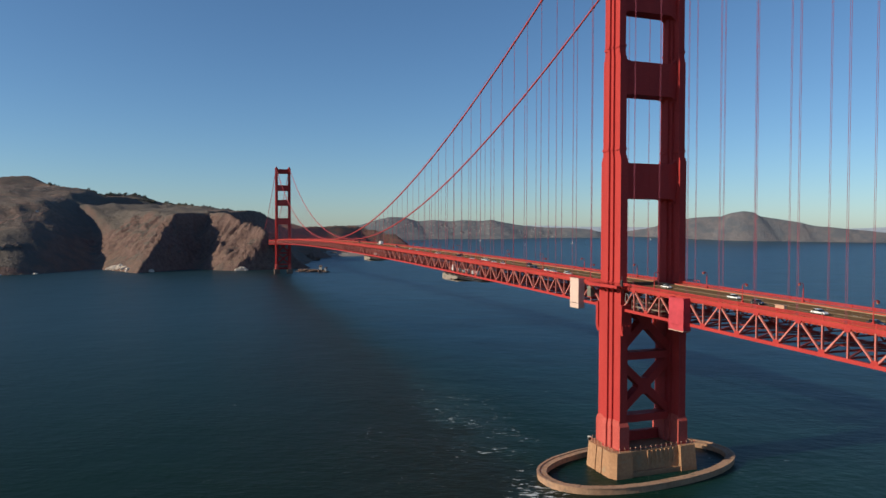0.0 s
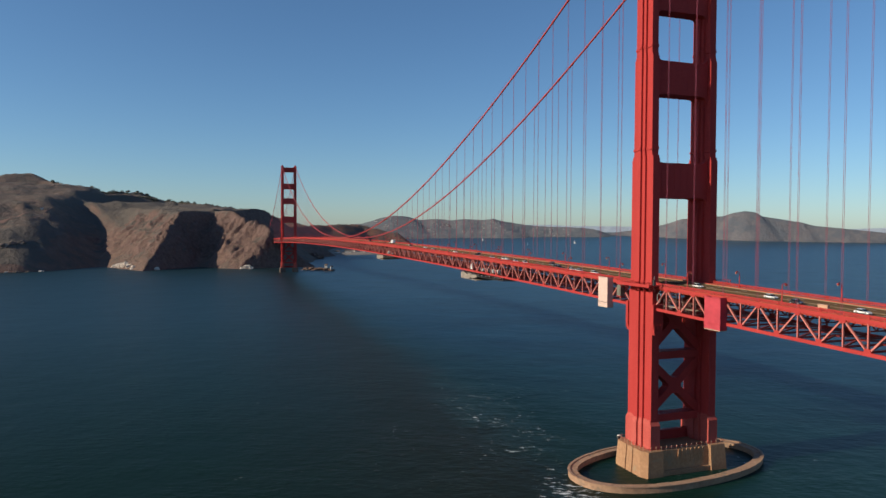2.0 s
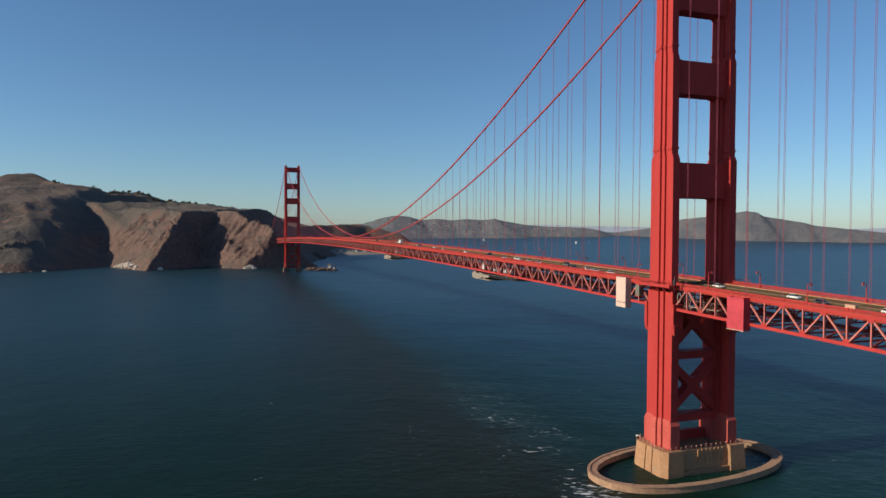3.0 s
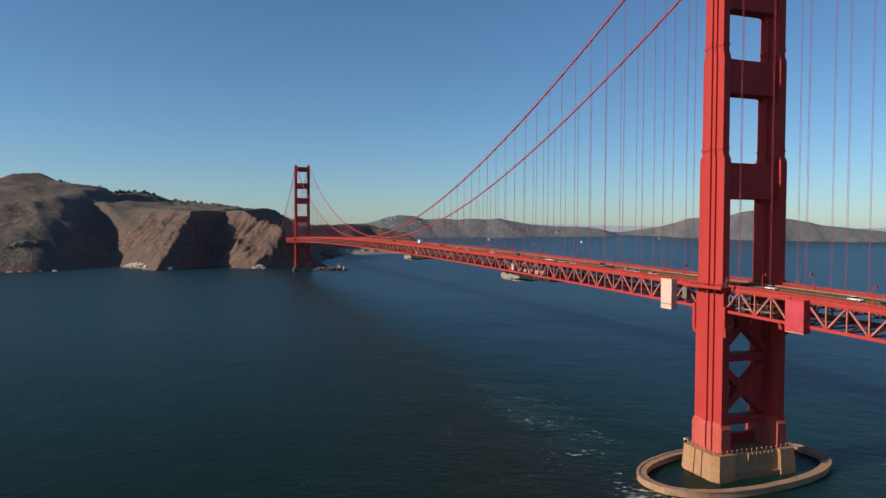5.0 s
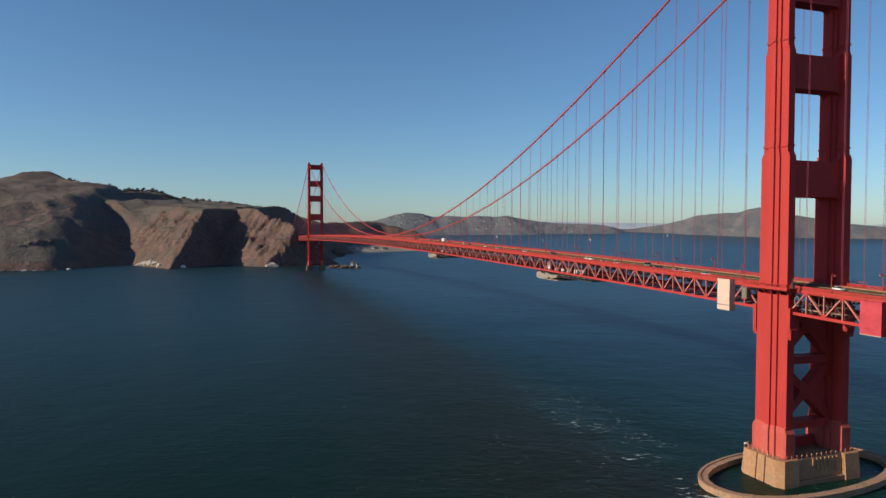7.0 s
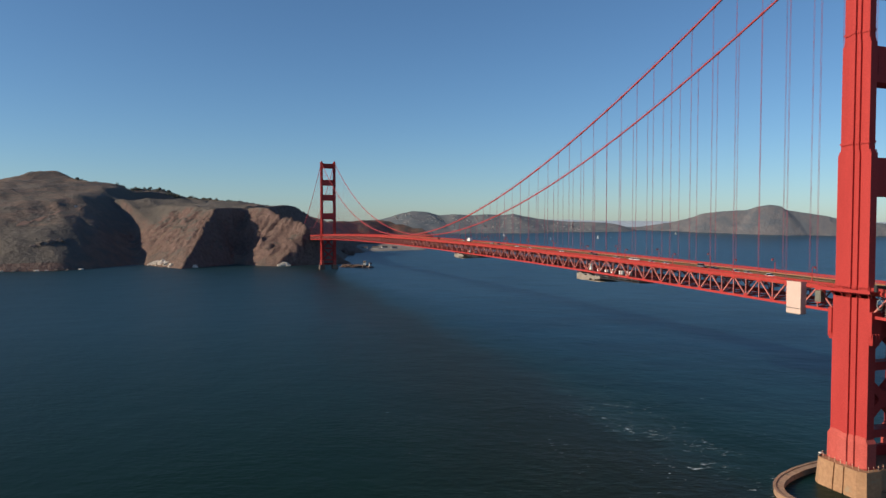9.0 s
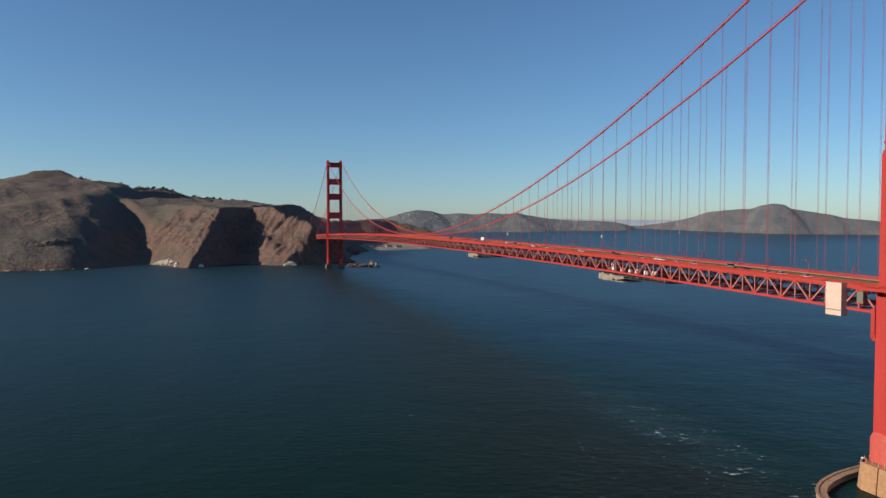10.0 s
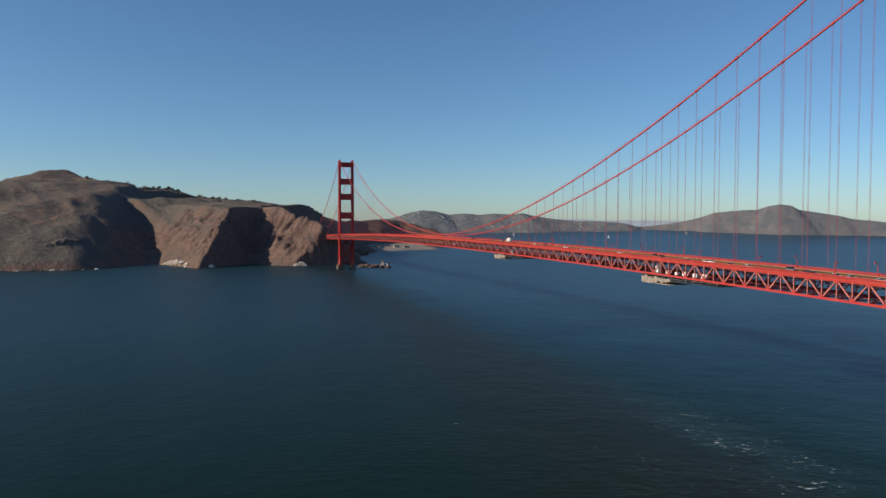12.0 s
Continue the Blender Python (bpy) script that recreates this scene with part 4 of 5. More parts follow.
# ---------------------------------------------------------------- lamps along the deck
def build_lamp(s):
    l = thing("street_lamp", "orange steel street lamp with short arm over the roadway", "street lamp", group="deck street lamps")
    bm = bmesh.new()
    prism(bm, [(0.2 * math.cos(k * math.pi / 4), 0.2 * math.sin(k * math.pi / 4)) for k in range(8)], 0, 5.6, 0.6)
    part("pole", bm, M["orange"], l)
    bm = bmesh.new()
    box(bm, -0.3, 0.3, -0.3, 0.3, 0, 0.9)
    part("base", bm, M["orange"], l)
    bm = bmesh.new()
    tube(bm, [(0, 0, 5.5), (-s * 0.3, 0, 5.9), (-s * 0.9, 0, 6.1), (-s * 1.5, 0, 6.05)], 0.1, 6)
    part("arm", bm, M["orange"], l)
    bm = bmesh.new()
    prism(bm, [(-s * 1.5 + x, y) for x, y in ((-0.28, -0.24), (0.28, -0.24), (0.28, 0.24), (-0.28, 0.24))], 5.3, 5.95, 1.15, -s * 1.5, 0)
    lantern = part("lantern", bm, M["inner_orange"], l)
    bm = bmesh.new()
    box(bm, -s * 1.5 - 0.22, -s * 1.5 + 0.22, -0.2, 0.2, 5.18, 5.3)
    part("lens", bm, M["lens"], lantern)
    return l


for s in (-1, 1):
    proto = None
    for k in range(-6, 32):
        y = -62.0 + 42.2 * k - (2.5 if s > 0 else 0.0)
        if y < -330 or y > 1255 or abs(y - 1.5) < 9 or abs(y - SPAN) < 9:
            continue
        place = pose(s * 10.4, y, zb(y) + 8.9)
        if proto is None:
            proto = build_lamp(s)
            proto.matrix_basis = place
        else:
            copy_thing(proto, place)


# ---------------------------------------------------------------- traffic
def build_car(paint, label, van=False):
    """A car that drives along +y, standing at z = 0."""
    c = thing("car", label, "car", group="cars on the bridge")
    L, W, H = (4.9, 1.95, 1.95) if van else (4.5, 1.82, 1.45)
    belt = 1.0 if van else 0.85
    side = [(-L / 2, 0.35), (-L / 2 + 0.1, belt), (L / 2 - 1.0, belt), (L / 2 - 0.15, belt - 0.18), (L / 2, 0.35)]
    bm = bmesh.new()

    def along(points, half_lo, half_hi):
        a = [bm.verts.new((-(half_lo if z < belt - 0.2 else half_hi), y, z)) for y, z in points]
        b2 = [bm.verts.new(((half_lo if z < belt - 0.2 else half_hi), y, z)) for y, z in points]
        bm.faces.new(a)
        bm.faces.new(b2[::-1])
        for i in range(len(points)):
            bm.faces.new((a[(i + 1) % len(a)], a[i], b2[i], b2[(i + 1) % len(a)]))

    along(side, W / 2, W / 2 - 0.06)
    bmesh.ops.bevel(bm, geom=bm.edges[:], offset=0.07, segments=2, affect="EDGES")
    body = part("body", bm, M[paint], c)
    bm = bmesh.new()
    back = -L / 2 + (0.2 if van else 0.55)
    along([(back, belt), (back + 0.3, H - 0.06), (L / 2 - 2.1, H - 0.06), (L / 2 - 1.15, belt)], W / 2 - 0.1, W / 2 - 0.16)
    part("window_band", bm, M["glass"], body)
    bm = bmesh.new()
    box(bm, -W / 2 + 0.22, W / 2 - 0.22, back + 0.3, L / 2 - 2.15, H - 0.06, H)
    part("roof", bm, M[paint], c)
    for sx in (-1, 1):
        for y in (-L / 2 + 0.85, L / 2 - 0.85):
            bm = bmesh.new()
            tube(bm, [(sx * (W / 2 - 0.24), y, 0.33), (sx * (W / 2 + 0.02), y, 0.33)], 0.33, 12)
            wheel = part("wheel", bm, M["rubber"], c)
            bm = bmesh.new()
            tube(bm, [(sx * (W / 2 - 0.1), y, 0.33), (sx * (W / 2 + 0.04), y, 0.33)], 0.19, 8)
            part("rim", bm, M["steel"], wheel)
        bm = bmesh.new()
        box(bm, sx * (W / 2 - 0.3) - 0.2, sx * (W / 2 - 0.3) + 0.2, L / 2 - 0.06, L / 2 + 0.02, 0.55, 0.7)
        part("headlight", bm, M["white_wrap"], c)
        bm = bmesh.new()
        box(bm, sx * (W / 2 - 0.25) - 0.16, sx * (W / 2 - 0.25) + 0.16, -L / 2 - 0.02, -L / 2 + 0.08, 0.6, 0.8)
        part("tail_light", bm, M["car_red"], c)
    return c


CARS = {
    "white": ("clean white saloon car driving on the bridge roadway", [(-4.7, -84), (-1.6, -15), (-1.6, -49), (-7.8, 66), (-4.7, 150), (-7.8, 116), (-4.7, 146), (-7.8, 46), (-4.7, 233), (-1.6, 312), (4.7, 378)]),
    "silver": ("silver-grey saloon car on the bridge roadway", [(-7.8, 128), (-7.8, 161), (-4.7, 282), (7.8, 458), (-7.8, 59)]),
    "black": ("glossy black car on the bridge roadway", [(-4.7, -62), (-7.8, -103), (-4.7, 84), (-7.8, 78), (1.6, 205)]),
    "grey": ("dark grey car on the bridge roadway", [(-7.8, 184), (-1.6, 96), (1.6, 520), (-4.7, 340)]),
    "red": ("dark red car on the bridge roadway", [(-7.8, 420)]),
}
for paint, (label, spots) in CARS.items():
    proto = None
    for i, (x, y) in enumerate(spots):
        tilt = math.degrees(math.atan(zb(y + 1) - zb(y)))
        place = pose(x, y, zb(y) + 8.612, 0, 0, 180 if x < 0 else 0) @ pose(0, 0, 0, -tilt if x < 0 else tilt)
        if proto is None:
            proto = build_car("car_" + paint, label, paint == "grey")
            proto.matrix_basis = place
        else:
            copy_thing(proto, place)

truck = thing("box_truck", "tall white box truck on the bridge roadway", "truck", (3.2, 430, zb(430) + 8.6))
bm = bmesh.new()
box(bm, -1.25, 1.25, -4.2, 2.2, 0.95, 3.9)
bmesh.ops.bevel(bm, geom=bm.edges[:], offset=0.06, segments=1, affect="EDGES")
part("cargo_box", bm, M["car_white"], truck)
bm = bmesh.new()
box(bm, -1.15, 1.15, 2.35, 4.3, 0.6, 2.5)
bmesh.ops.bevel(bm, geom=bm.edges[:], offset=0.15, segments=2, affect="EDGES")
cab = part("cab", bm, M["car_white"], truck)
bm = bmesh.new()
box(bm, -1.0, 1.0, 4.22, 4.34, 1.55, 2.3)
part("windscreen", bm, M["glass"], cab)
bm = bmesh.new()
box(bm, -0.5, 0.5, -4.2, 4.2, 0.6, 0.95)
part("chassis", bm, M["dark"], truck)
for sx in (-1, 1):
    for y in (-2.9, 3.2):
        bm = bmesh.new()
        tube(bm, [(sx * 0.8, y, 0.48), (sx * 1.15, y, 0.48)], 0.48, 12)
        part("wheel", bm, M["rubber"], truck)


# ---------------------------------------------------------------- work enclosures on the truss
def build_enclosure(y0, y1, z0, z1, wrap, label):
    e = thing("work_enclosure", label, "enclosure", (-HALF - 1.0, (y0 + y1) / 2, z0), "work enclosures")
    w, h = (y1 - y0) / 2, z1 - z0
    for nm, a in (("outer_sheet", (-1.95, -1.75, -w, w)), ("end_sheet", (-1.75, 0.9, -w, -w + 0.15)), ("end_sheet", (-1.75, 0.9, w - 0.15, w))):
        n = 10
        bm = bmesh.new()
        box(bm, a[0], a[1], a[2], a[3], 0, h)
        bmesh.ops.subdivide_edges(bm, edges=[ed for ed in bm.edges if ed.calc_length() > 1.0], cuts=n, use_grid_fill=True)
        for v in bm.verts:
            f = noise.fractal(Vector((v.co.y * 0.5 + y0, v.co.x * 0.5, v.co.z * 0.4)), 1.0, 2.0, 3)
            v.co.x += 0.07 * f if nm == "outer_sheet" else 0
            v.co.y += 0.05 * f if nm == "end_sheet" else 0
        part(nm, bm, wrap, e)
    for z in (1.9, h - 0.1):
        bm = bmesh.new()
        box(bm, -2.16, -2.06, -w - 0.05, w + 0.05, z - 0.09, z + 0.09)
        part("strap", bm, M["dark"] if z < 3 and wrap == M["white_wrap"] else wrap, e)
    bm = bmesh.new()
    box(bm, -1.95, 0.9, -w, w, -0.25, -0.02)
    part("floor", bm, M["ply"], e)
    return e


build_enclosure(21.6, 28.4, 60.6, 72.8, M["white_wrap"], "pale white tarpaulin work enclosure hung on the truss")
build_enclosure(-43.4, -36.0, 60.0, 70.6, M["red_wrap"], "pinkish red tarpaulin work enclosure hung on the truss")


def build_platform(y0, y1, box_y, label):
    base = zb((y0 + y1) / 2)
    p = thing("hanging_platform", label, "work platform", (0, 0, base - 2.4), "hanging work platforms")
    bm = bmesh.new()
    box(bm, -15.4, 13.0, y0, y1, -0.35, 0)
    part("floor", bm, M["dark"], p)
    for k, y in enumerate(np.arange(y0 + 1, y1, 6.1)):
        for x in (-15.2, 12.8):
            bm = bmesh.new()
            box(bm, x - 0.07, x + 0.07, y - 0.07, y + 0.07, -0.3, 2.5)
            part("hanger", bm, M["steel"], p)
    bm = bmesh.new()
    box(bm, -15.3, -15.2, y0, y1, 1.0, 1.1)
    part("guard_rail", bm, M["steel"], p)
    ya, yb = box_y
    rng = random.Random(int(y0))
    step = (yb - ya) / 9
    for k in range(9):
        # sagging sheets of uneven length, the taller ones towards the far end
        low = -2.5 if k > 3 else -1.5
        bm = bmesh.new()
        box(bm, -15.7, -15.5, ya + k * step + 0.08, ya + (k + 1) * step - 0.08, low + rng.uniform(-0.3, 0.7), 1.1 + rng.uniform(-0.7, 0.8))
        bmesh.ops.subdivide_edges(bm, edges=[e for e in bm.edges if e.calc_length() > 1.0], cuts=3, use_grid_fill=True)
        for v in bm.verts:
            v.co.x += 0.22 * noise.noise(Vector((v.co.y * 0.7, 0.0, v.co.z * 0.6)))
            v.co.z += 0.35 * noise.noise(Vector((v.co.y * 0.9, 7.0, 0.0)))
        part("sheet_panel", bm, M["net"], p)
    bm = bmesh.new()
    box(bm, -15.5, -2.0, yb - 0.2, yb, -2.4, 1.9)
    part("end_panel", bm, M["net"], p)
    bm = bmesh.new()
    box(bm, -15.45, -2.0, ya, yb, -2.6, -2.4)
    part("lower_floor", bm, M["ply"], p)
    return p


build_platform(128, 193, (166, 193), "hanging work platform with plywood sheeting below the truss")
build_platform(362, 420, (396, 420), "hanging work platform with pale sheeting below the truss")
for y, z, ly, lz in ((142, 3.2, 4.0, 2.4), (149, 2.2, 3.2, 2.2), (157.5, 4.0, 3.4, 2.4), (164, 1.8, 3.0, 1.6), (172, 2.6, 3.2, 1.9), (182, 3.4, 2.6, 3.8), (376, 1.2, 3.2, 1.6), (388, 2.0, 2.4, 2.6)):
    sheet = thing("equipment_box", "white sheeted equipment box standing inside the bridge truss", "equipment", (-12.2, y, zb(y) + 0.65), "equipment boxes")
    bm = bmesh.new()
    box(bm, -0.8, 0.8, -ly / 2, ly / 2, 0.25, lz)
    bmesh.ops.bevel(bm, geom=bm.edges[:], offset=0.1, segments=1, affect="EDGES")
    part("cover", bm, M["sail"], sheet)
    bm = bmesh.new()
    box(bm, -0.9, 0.9, -ly / 2 - 0.1, ly / 2 + 0.1, 0, 0.25)
    part("pallet", bm, M["ply"], sheet)
tub = thing("utility_box", "pale orange steel utility box standing on the bridge sidewalk", "utility box", (-12.9, -78.8, zb(-78.8) + 8.9))
bm = bmesh.new()
box(bm, -0.45, 0.45, -1.6, 1.6, 0.12, 1.85)
bmesh.ops.bevel(bm, geom=bm.edges[:], offset=0.06, segments=1, affect="EDGES")
tub_body = part("body", bm, M["faded"], tub)
bm = bmesh.new()
box(bm, -0.55, 0.55, -1.7, 1.7, 1.86, 1.95)
part("lid", bm, M["faded"], tub)
for yy in (-1.3, 1.3):
    bm = bmesh.new()
    box(bm, -0.4, 0.4, yy - 0.15, yy + 0.15, 0, 0.12)
    part("foot", bm, M["dark"], tub)
for yy in (-0.8, 0.8):
    bm = bmesh.new()
    box(bm, -0.5, -0.46, yy - 0.7, yy + 0.7, 0.3, 1.7)
    part("door", bm, M["faded"], tub_body)
stage = thing("scaffold", "pale tube scaffold with plank floor inside the truss", "scaffold", (-12.6, -19.0, zb(-19.0) + 0.45), "scaffolds")
for k in range(6):
    for x in (-0.6, 1.4):
        bm = bmesh.new()
        tube(bm, [(x, -8.5 + 3.4 * k, 0), (x, -8.5 + 3.4 * k, 6.6 - 0.9 * (k % 3))], 0.07, 6)
        part("standard", bm, M["pale_tube"], stage)
for z in (1.3, 3.6):
    for x in (-0.6, 1.4):
        bm = bmesh.new()
        tube(bm, [(x, -8.8, z), (x, 8.8, z)], 0.06, 6)
        part("ledger", bm, M["pale_tube"], stage)
for k in range(4):
    bm = bmesh.new()
    bar(bm, (-0.7, -8.0 + 4.0 * k, 0.4), (-0.7, -4.6 + 4.0 * k, 4.9), 0.12, 0.12)
    part("brace", bm, M["pale_tube"], stage)
for k in range(5):
    bm = bmesh.new()
    box(bm, -0.5 + 0.38 * k, -0.16 + 0.38 * k, -8.7, 8.7, 1.37, 1.44)
    part("plank", bm, M["ply"], stage)
hose = thing("hose_loop", "grey hose looped over the walkway beside the tower", "hose", (-14.6, -9.4, 67.4))
bm = bmesh.new()
tube(bm, [(0, 1.0 * math.cos(a), 1.7 * math.sin(a)) for a in [k * math.pi / 10 for k in range(-11, 14)]], 0.14, 6)
part("loop", bm, M["steel"], hose)
bm = bmesh.new()
box(bm, -0.25, 0.9, -0.3, 0.3, 1.75, 2.0)
part("hook", bm, M["dark"], hose)
hut = thing("equipment_cabinet", "grey-green equipment cabinet on the tower walkway bracket", "cabinet", (-15.4, 14.2, 66.0))
bm = bmesh.new()
box(bm, -0.9, 0.9, -1.3, 1.3, 0, 4.2)
bmesh.ops.bevel(bm, geom=bm.edges[:], offset=0.1, segments=1, affect="EDGES")
body = part("body", bm, M["tarp_green"], hut)
bm = bmesh.new()
box(bm, -0.98, -0.9, -0.9, 0.9, 0.4, 3.6)
part("door", bm, M["tarp_green"], body)
bm = bmesh.new()
box(bm, -1.0, 1.7, -1.4, 1.4, -0.3, 0)
part("shelf", bm, M["orange"], hut)
signal = thing("work_beacon", "small grey utility mast at the tower walkway", "mast", (-17.4, -10.2, 71.9))
bm = bmesh.new()
box(bm, -0.35, 0.35, -0.5, 0.5, 0, 2.2)
part("cabinet", bm, M["dark"], signal)
bm = bmesh.new()
box(bm, -0.05, 0.05, -0.05, 0.05, 2.2, 3.6)
part("mast", bm, M["steel"], signal)


# ---------------------------------------------------------------- shore details
def ground_z(x, y):
    return float(headland_height(np.array([[float(x)]]), np.array([[float(y)]]))[0, 0])


def build_tree(seed):
    rng = random.Random(seed)
    t = thing("tree", "dark green wind-shaped tree on the headland ridge", "tree", group="ridge trees")
    bm = bmesh.new()
    tube(bm, [(0, 0, -2), (0.2, 0, 2), (0.5, 0.2, 5), (0.7, 0.2, 7.5)], 0.45, 6)
    for k in range(4):
        a = k * 1.6 + rng.random()
        tube(bm, [(0.4, 0.1, 4.0 + 0.5 * k), (0.4 + 2.4 * math.cos(a), 2.4 * math.sin(a), 6.5 + 0.5 * k)], 0.16, 5)
    part("trunk", bm, M["ply"], t)
    bm = bmesh.new()
    for k in range(46):
        a, r = rng.uniform(0, 6.28), 5.2 * math.sqrt(rng.random())
        z = 1.6 + 7.4 * rng.random() * (1.12 - (r / 5.6) ** 2)
        m = Matrix.Translation((0.6 + r * math.cos(a), r * math.sin(a), z)) @ Euler((rng.random() * 3, rng.random() * 3, 0)).to_matrix().to_4x4() @ Matrix.Diagonal((1.0 + 0.6 * rng.random(), 0.9 + 0.5 * rng.random(), 0.55 + 0.3 * rng.random(), 1))
        bmesh.ops.create_icosphere(bm, subdivisions=1, radius=1.0, matrix=m)
    part("crown", bm, M["leaf"], t)
    return t


rng = random.Random(7)
protos = [build_tree(3), build_tree(8)]
spots = []
for (xa, ya), (xb, yb), n in (((-355, 3866), (-225, 3690), 16), ((-225, 3690), (-120, 3500), 8), ((-640, 3846), (-420, 3876), 22), ((-610, 2990), (-560, 3080), 7), ((-830, 3400), (-800, 3370), 4), ((-60, 3390), (20, 3360), 6), ((-700, 3600), (-660, 3700), 6), ((-600, 3760), (-400, 3800), 30), ((-560, 3680), (-430, 3730), 22)):
    for k in range(n):
        u = rng.random()
        spots.append((xa + (xb - xa) * u + rng.uniform(-14, 14), ya + (yb - ya) * u + rng.uniform(-25, 10)))
for i, (x, y) in enumerate(spots):
    k = rng.uniform(0.9, 1.8)
    m = pose(x, y, ground_z(x, y) - 1.5, 0, 0, rng.uniform(0, 360)) @ Matrix.Diagonal((k, k, k * rng.uniform(0.7, 1.1), 1))
    if i < 2:
        protos[i].matrix_basis = m
    else:
        src = protos[i % 2]
        t = copy_thing(src, Matrix.Identity(4))
        t.matrix_basis = m


def build_rock(name, x, y, r, material, label, category, squash=0.6):
    bm = bmesh.new()
    bmesh.ops.create_icosphere(bm, subdivisions=4, radius=1.0)
    for v in bm.verts:
        f = 0.9 + 0.45 * noise.fractal(v.co * 1.7 + Vector((x, y, 0)), 1.0, 2.0, 4) + 0.35 * abs(noise.noise(v.co * 3.1 + Vector((y, x, 0))))
        v.co = Vector((v.co.x * f * r, v.co.y * f * r * 0.8, v.co.z * f * r * squash))
    ob = tagged(part(name, bm, material), label, category)
    ob.location = (x, y, 0.2 * r)
    return ob


for x, y, r, z in ((-357, 1508, 8, 3), (-346, 1492, 11, 4), (-336, 1480, 12, 5), (-327, 1458, 9, 4), (-316, 1428, 8, 3), (-366, 1520, 6, 1), (-268, 1398, 7, 1), (-78, 1402, 9, 3), (-88, 1398, 6, 1), (-70, 1396, 6, 1)):
    rock = tagged(build_rock("rock", x, y, r, M["pale_rock"], "pale bird-whitened rock at the foot of the headland", "rock", 0.75), group="pale shore rocks")
    rock.location.z = z
for x, r, pale in ((-655, 5, 0), (-628, 4, 1), (-604, 6, 0), (-585, 4, 0), (-566, 5, 1), (-549, 3.5, 1), (-530, 6, 0), (-512, 4, 0), (-490, 5, 1), (-474, 3.5, 0)):
    y = next((v for v in range(1300, 1700, 2) if ground_z(x, v) > 0.3), 1500)
    rock = tagged(build_rock("rock", x, y - 2, r, M["pale_rock" if pale else "grey_rock"], ("pale bird-whitened" if pale else "grey weathered") + " boulder at the waterline of the western slope", "rock", 0.55), group="waterline boulders")
    rock.location.z = 0.3
for x, y, r in ((-573, 1469, 12), (-560, 1482, 9), (-546, 1496, 10), (-590, 1462, 7)):
    rock = tagged(build_rock("rock", x, y, r, M["grey_rock"], "grey weathered rock outcrop in the scrub of the slope", "rock", 0.7), group="slope outcrops")
    rock.location.z = ground_z(x, y) - 0.25 * r
for x, y, r, q in ((72, 1308, 15, 0.34), (86, 1299, 12, 0.42), (96, 1292, 8, 0.45), (52, 1322, 16, 0.4), (150, 1900, 26, 0.7), (128, 1890, 14, 0.6)):
    rock = tagged(build_rock("rock", x, y, r, M["hill"], "dark brown sea rock beside the far tower", "rock", q), group="dark sea rocks")
    rock.location.z = 0.0


def build_house(label, group, L=16.0, W=10.0, H=7.0):
    h = thing("house", label, "house", group=group)
    bm = bmesh.new()
    box(bm, -L / 2, L / 2, -W / 2, W / 2, -6, H)
    wall = part("wall", bm, M["house_wall"], h)
    bm = bmesh.new()
    out = [(-W / 2 - 0.6, H), (0, H + 3.0), (W / 2 + 0.6, H), (W / 2 + 0.6, H - 0.5), (-W / 2 - 0.6, H - 0.5)]
    a = [bm.verts.new((-L / 2 - 0.6, y, z)) for y, z in out]
    b2 = [bm.verts.new((L / 2 + 0.6, y, z)) for y, z in out]
    bm.faces.new(a)
    bm.faces.new(b2[::-1])
    for i in range(5):
        bm.faces.new((a[(i + 1) % 5], a[i], b2[i], b2[(i + 1) % 5]))
    part("roof", bm, M["house_roof"], h)
    for x in (-L * 0.3, 0.0, L * 0.3):
        bm = bmesh.new()
        box(bm, x - 1.0, x + 1.0, -W / 2 - 0.08, -W / 2 + 0.05, 2.0, 4.6)
        part("window", bm, M["glass"], wall)
    return h


proto = None
rng = random.Random(12)
for k in range(150):
    x = rng.uniform(880, 2080)
    along = np.interp(x, [c[0] for c in TIB], [c[1] for c in TIB])
    y = along - rng.uniform(40, 300) * rng.uniform(0.55, 1.0)
    hz = float(spur_height(np.array([[x]]), np.array([[y]]), TIB, 0.40)[0, 0] + 8.0 * fractal(np.array([[x]]), np.array([[y]]), 260, 5, 21)[0, 0])
    if hz < float(sea_z(x, y)) + 3:
        continue
    kk = rng.uniform(0.3, 0.65)
    m = pose(x, y, hz, 0, 0, rng.uniform(-50, 20)) @ Matrix.Diagonal((kk, kk, kk, 1))
    if proto is None:
        proto = build_house("pale house with dark roof on the wooded far shore", "far shore houses")
        proto.matrix_basis = m
    else:
        copy_thing(proto, Matrix.Identity(4)).matrix_basis = m
light = build_house("small white fog signal station with dark roof on sea rock", "shore buildings", 9, 6, 5)
light.matrix_basis = pose(85, 1296, 9.0, 0, 0, -20) @ Matrix.Diagonal((0.7, 0.7, 0.7, 1))
light2 = copy_thing(light, pose(96, 1289, 6.0, 0, 0, 15))
light2.scale = (0.55, 0.55, 0.6)
light3 = build_house("small pale building on the headland slope", "shore buildings", 12, 8, 5)
light3.matrix_basis = pose(-565, 1799, ground_z(-565, 1799) + 2, 0, 0, 10) @ Matrix.Diagonal((0.6, 0.6, 0.6, 1))

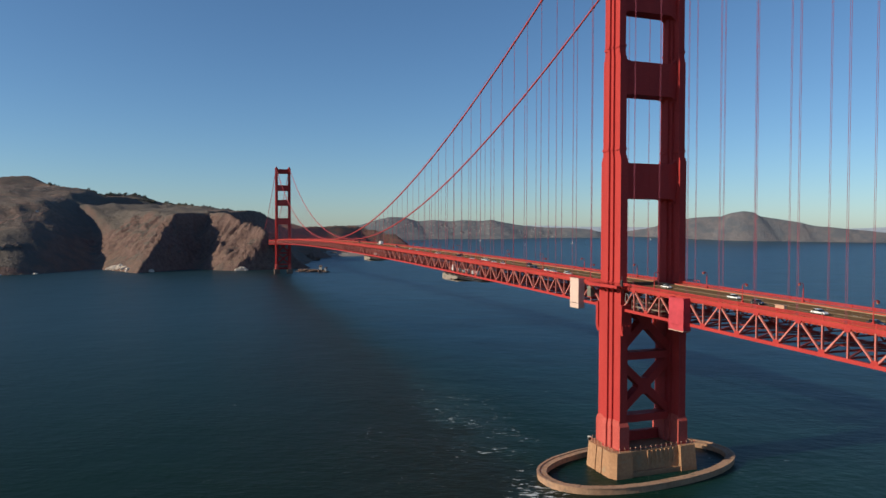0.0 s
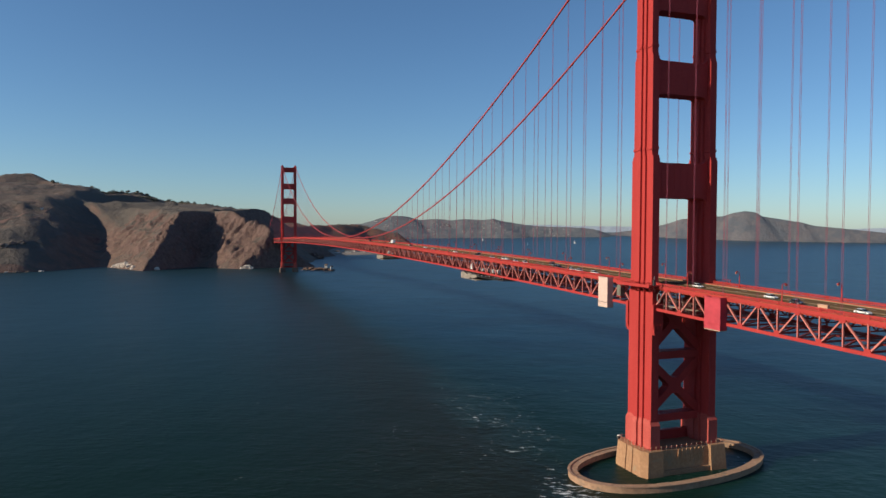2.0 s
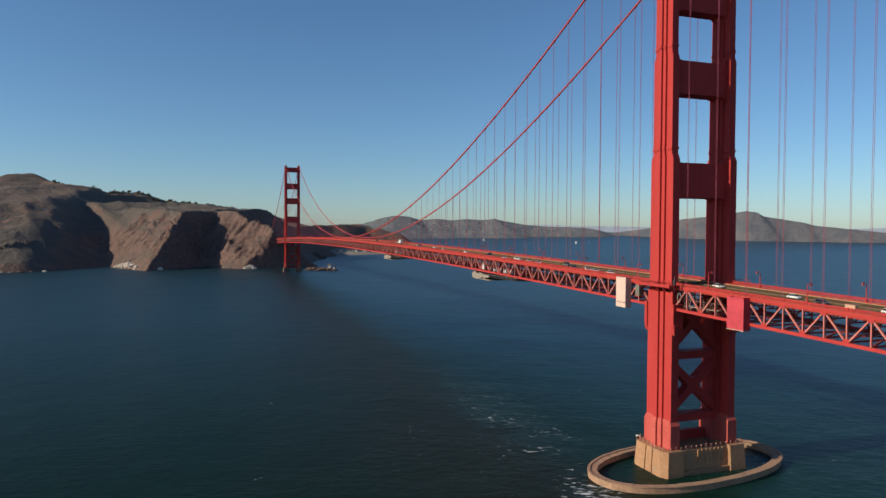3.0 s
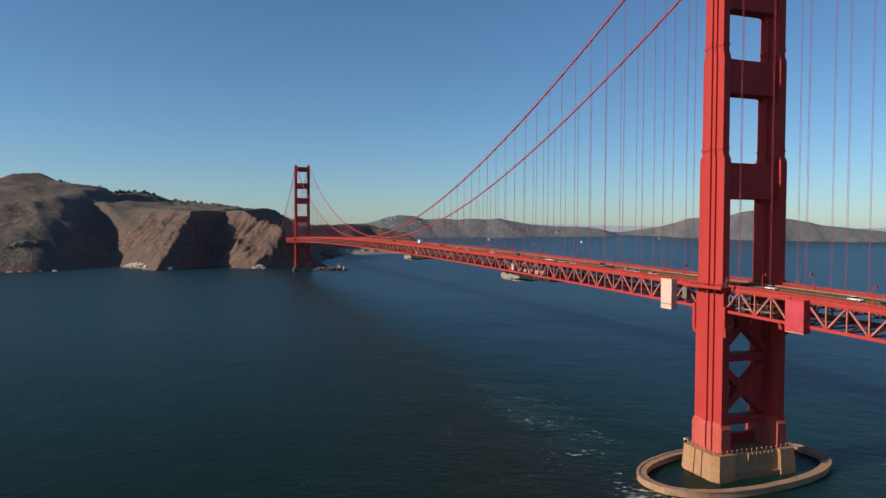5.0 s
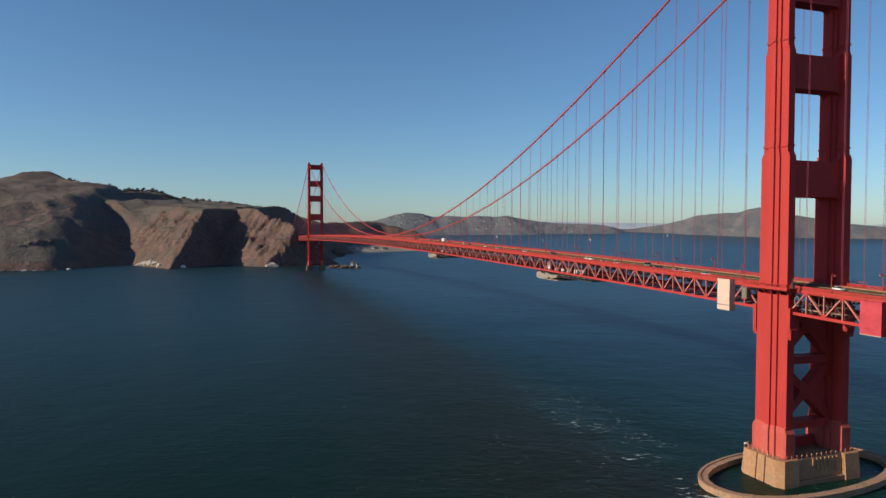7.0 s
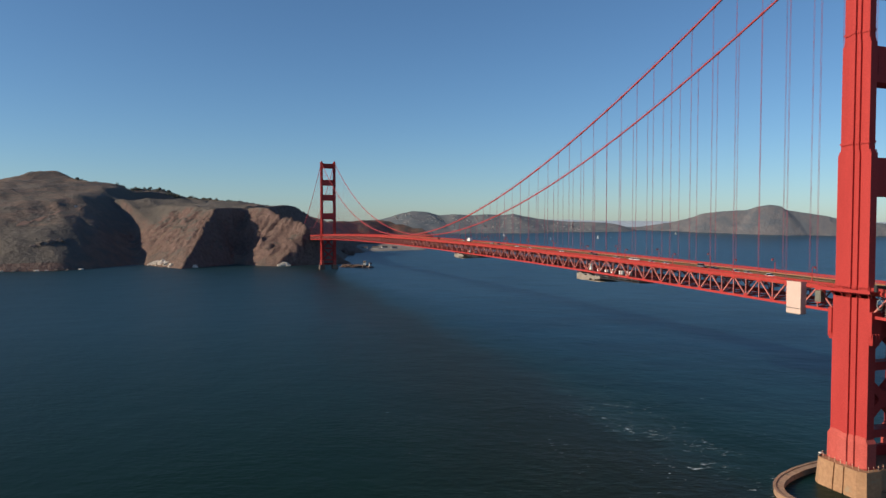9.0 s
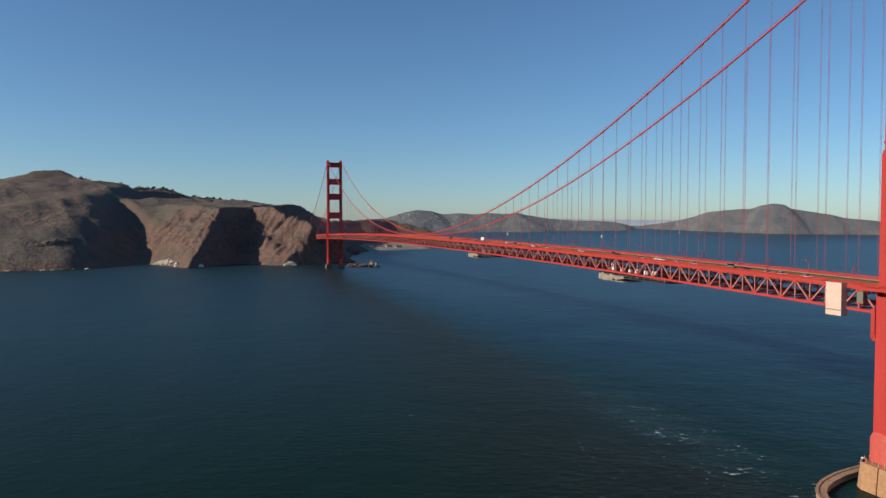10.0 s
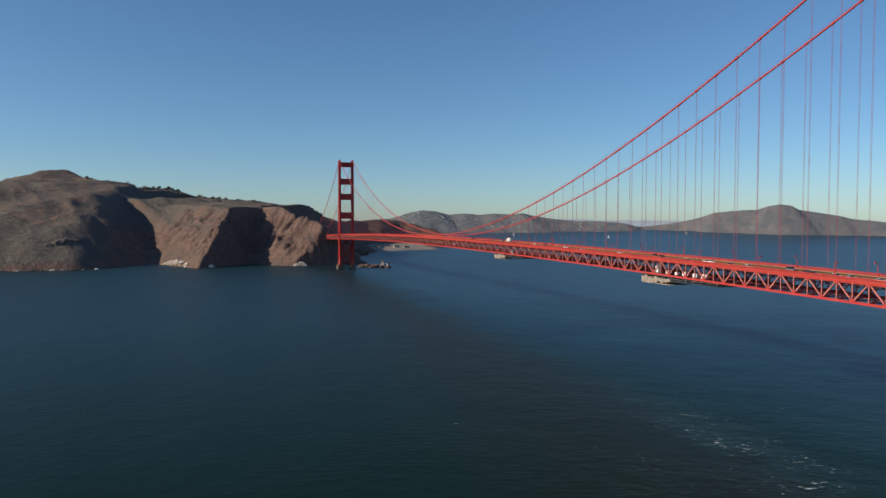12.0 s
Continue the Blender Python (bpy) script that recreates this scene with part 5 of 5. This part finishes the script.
# dirt tracks cut across the western slope
for cut in ([(-652, 1600), (-630, 1629), (-612, 1652), (-597, 1695), (-584, 1738)], [(-566, 1655), (-560, 1704), (-556, 1773), (-547, 1821)]):
    track = []
    for i in range(25):
        w = i / 24.0
        j = min(int(w * (len(cut) - 1)), len(cut) - 2)
        v = w * (len(cut) - 1) - j
        track.append((cut[j][0] * (1 - v) + cut[j + 1][0] * v, cut[j][1] * (1 - v) + cut[j + 1][1] * v + 4.0 * math.sin(i * 0.9)))
    TX = np.array([[x for x, y in track]] * 3)
    TY = np.array([[y + d * (0.6 + 0.4 * math.sin(k * 0.7)) for k, (x, y) in enumerate(track)] for d in (-15.0, 0.0, 15.0)])
    TZ = headland_height(TX, TY) + np.array([[0.5], [1.0], [0.9]])
    grid_mesh("road", TX, TY, TZ, M["dirt"], "pale reddish dirt road cut across the grassy slope", "dirt road")

# low quay and beach in the cove behind the far tower
sx = np.linspace(-170, 330, 70)
prof = np.linspace(0, 1, 9)
QX, QP = np.meshgrid(sx, prof)
wig = 18 * fractal(QX, QX * 0, 90, 4, 55)
QY = 2012 + 0.45 * (QX + 190) + wig * (1 - QP) + 330 * QP
QZ = np.where(QP < 0.12, -2.0, 2.0 + 14.0 * QP) + 1.0 * fractal(QX, QY, 40, 3, 56)
grid_mesh("ground_beach", QX + 190, QY, QZ, M["sand"], "pale beach and quay in the cove behind the far tower", "beach")
proto = None
for x, y in ((215, 2210), (250, 2262), (285, 2238), (330, 2262), (372, 2300), (405, 2282)):
    m = pose(x, y, 2.5 + 14.0 * (y - 2012 - 0.45 * x) / 330.0, 0, 0, rng.uniform(-20, 20))
    if proto is None:
        proto = build_house("low white waterfront shed with dark roof by the cove", "waterfront sheds", 22, 9, 5)
        proto.matrix_basis = m
    else:
        copy_thing(proto, m)


def build_boat():
    b = thing("sailboat", "white sailboat heeling on the blue bay", "sailboat", group="sailboats on the bay")
    bm = bmesh.new()
    rows = [(-5.5, 1.2, 0.2), (-2.5, 1.6, -0.4), (1.5, 1.5, -0.4), (5.6, 0.1, 0.3)]
    up = [[bm.verts.new((sx * w, y, 1.3)) for sx in (-1, 1)] for y, w, _ in rows]
    lo = [bm.verts.new((0, y, z)) for y, _, z in rows]
    for i in range(3):
        bm.faces.new((up[i][0], up[i + 1][0], lo[i + 1], lo[i]))
        bm.faces.new((up[i][1], lo[i], lo[i + 1], up[i + 1][1]))
        bm.faces.new((up[i][0], up[i][1], up[i + 1][1], up[i + 1][0]))
    bm.faces.new((up[0][0], lo[0], up[0][1]))
    part("hull", bm, M["car_white"], b)
    for nm, tri in (("main_sail", [(0, -5.0, 2.6), (0, 0.6, 2.4), (0, 0.6, 17.5)]), ("jib", [(0, 1.0, 2.2), (0, 5.4, 1.8), (0, 0.9, 14.5)])):
        bm = bmesh.new()
        a = [bm.verts.new((0.03, y, z)) for _, y, z in tri]
        c = [bm.verts.new((0.55 if i == 0 else -0.03, y, z)) for i, (_, y, z) in enumerate(tri)]
        bm.faces.new(a)
        bm.faces.new(c[::-1])
        for i in range(3):
            bm.faces.new((a[(i + 1) % 3], a[i], c[i], c[(i + 1) % 3]))
        part(nm, bm, M["sail"], b)
    bm = bmesh.new()
    tube(bm, [(0, 0.75, 0.8), (0, 0.75, 18.5)], 0.09, 5)
    part("mast", bm, M["steel"], b)
    return b


proto = None
for x, y, r in ((1377, 3494, 70), (1463, 3072, 100), (1774, 3119, 60), (1848, 3100, 120), (2420, 3300, 80)):
    m = pose(x, y, float(sea_z(x, y)), 0, 8, r)
    if proto is None:
        proto = build_boat()
        proto.matrix_basis = m
    else:
        copy_thing(proto, m)
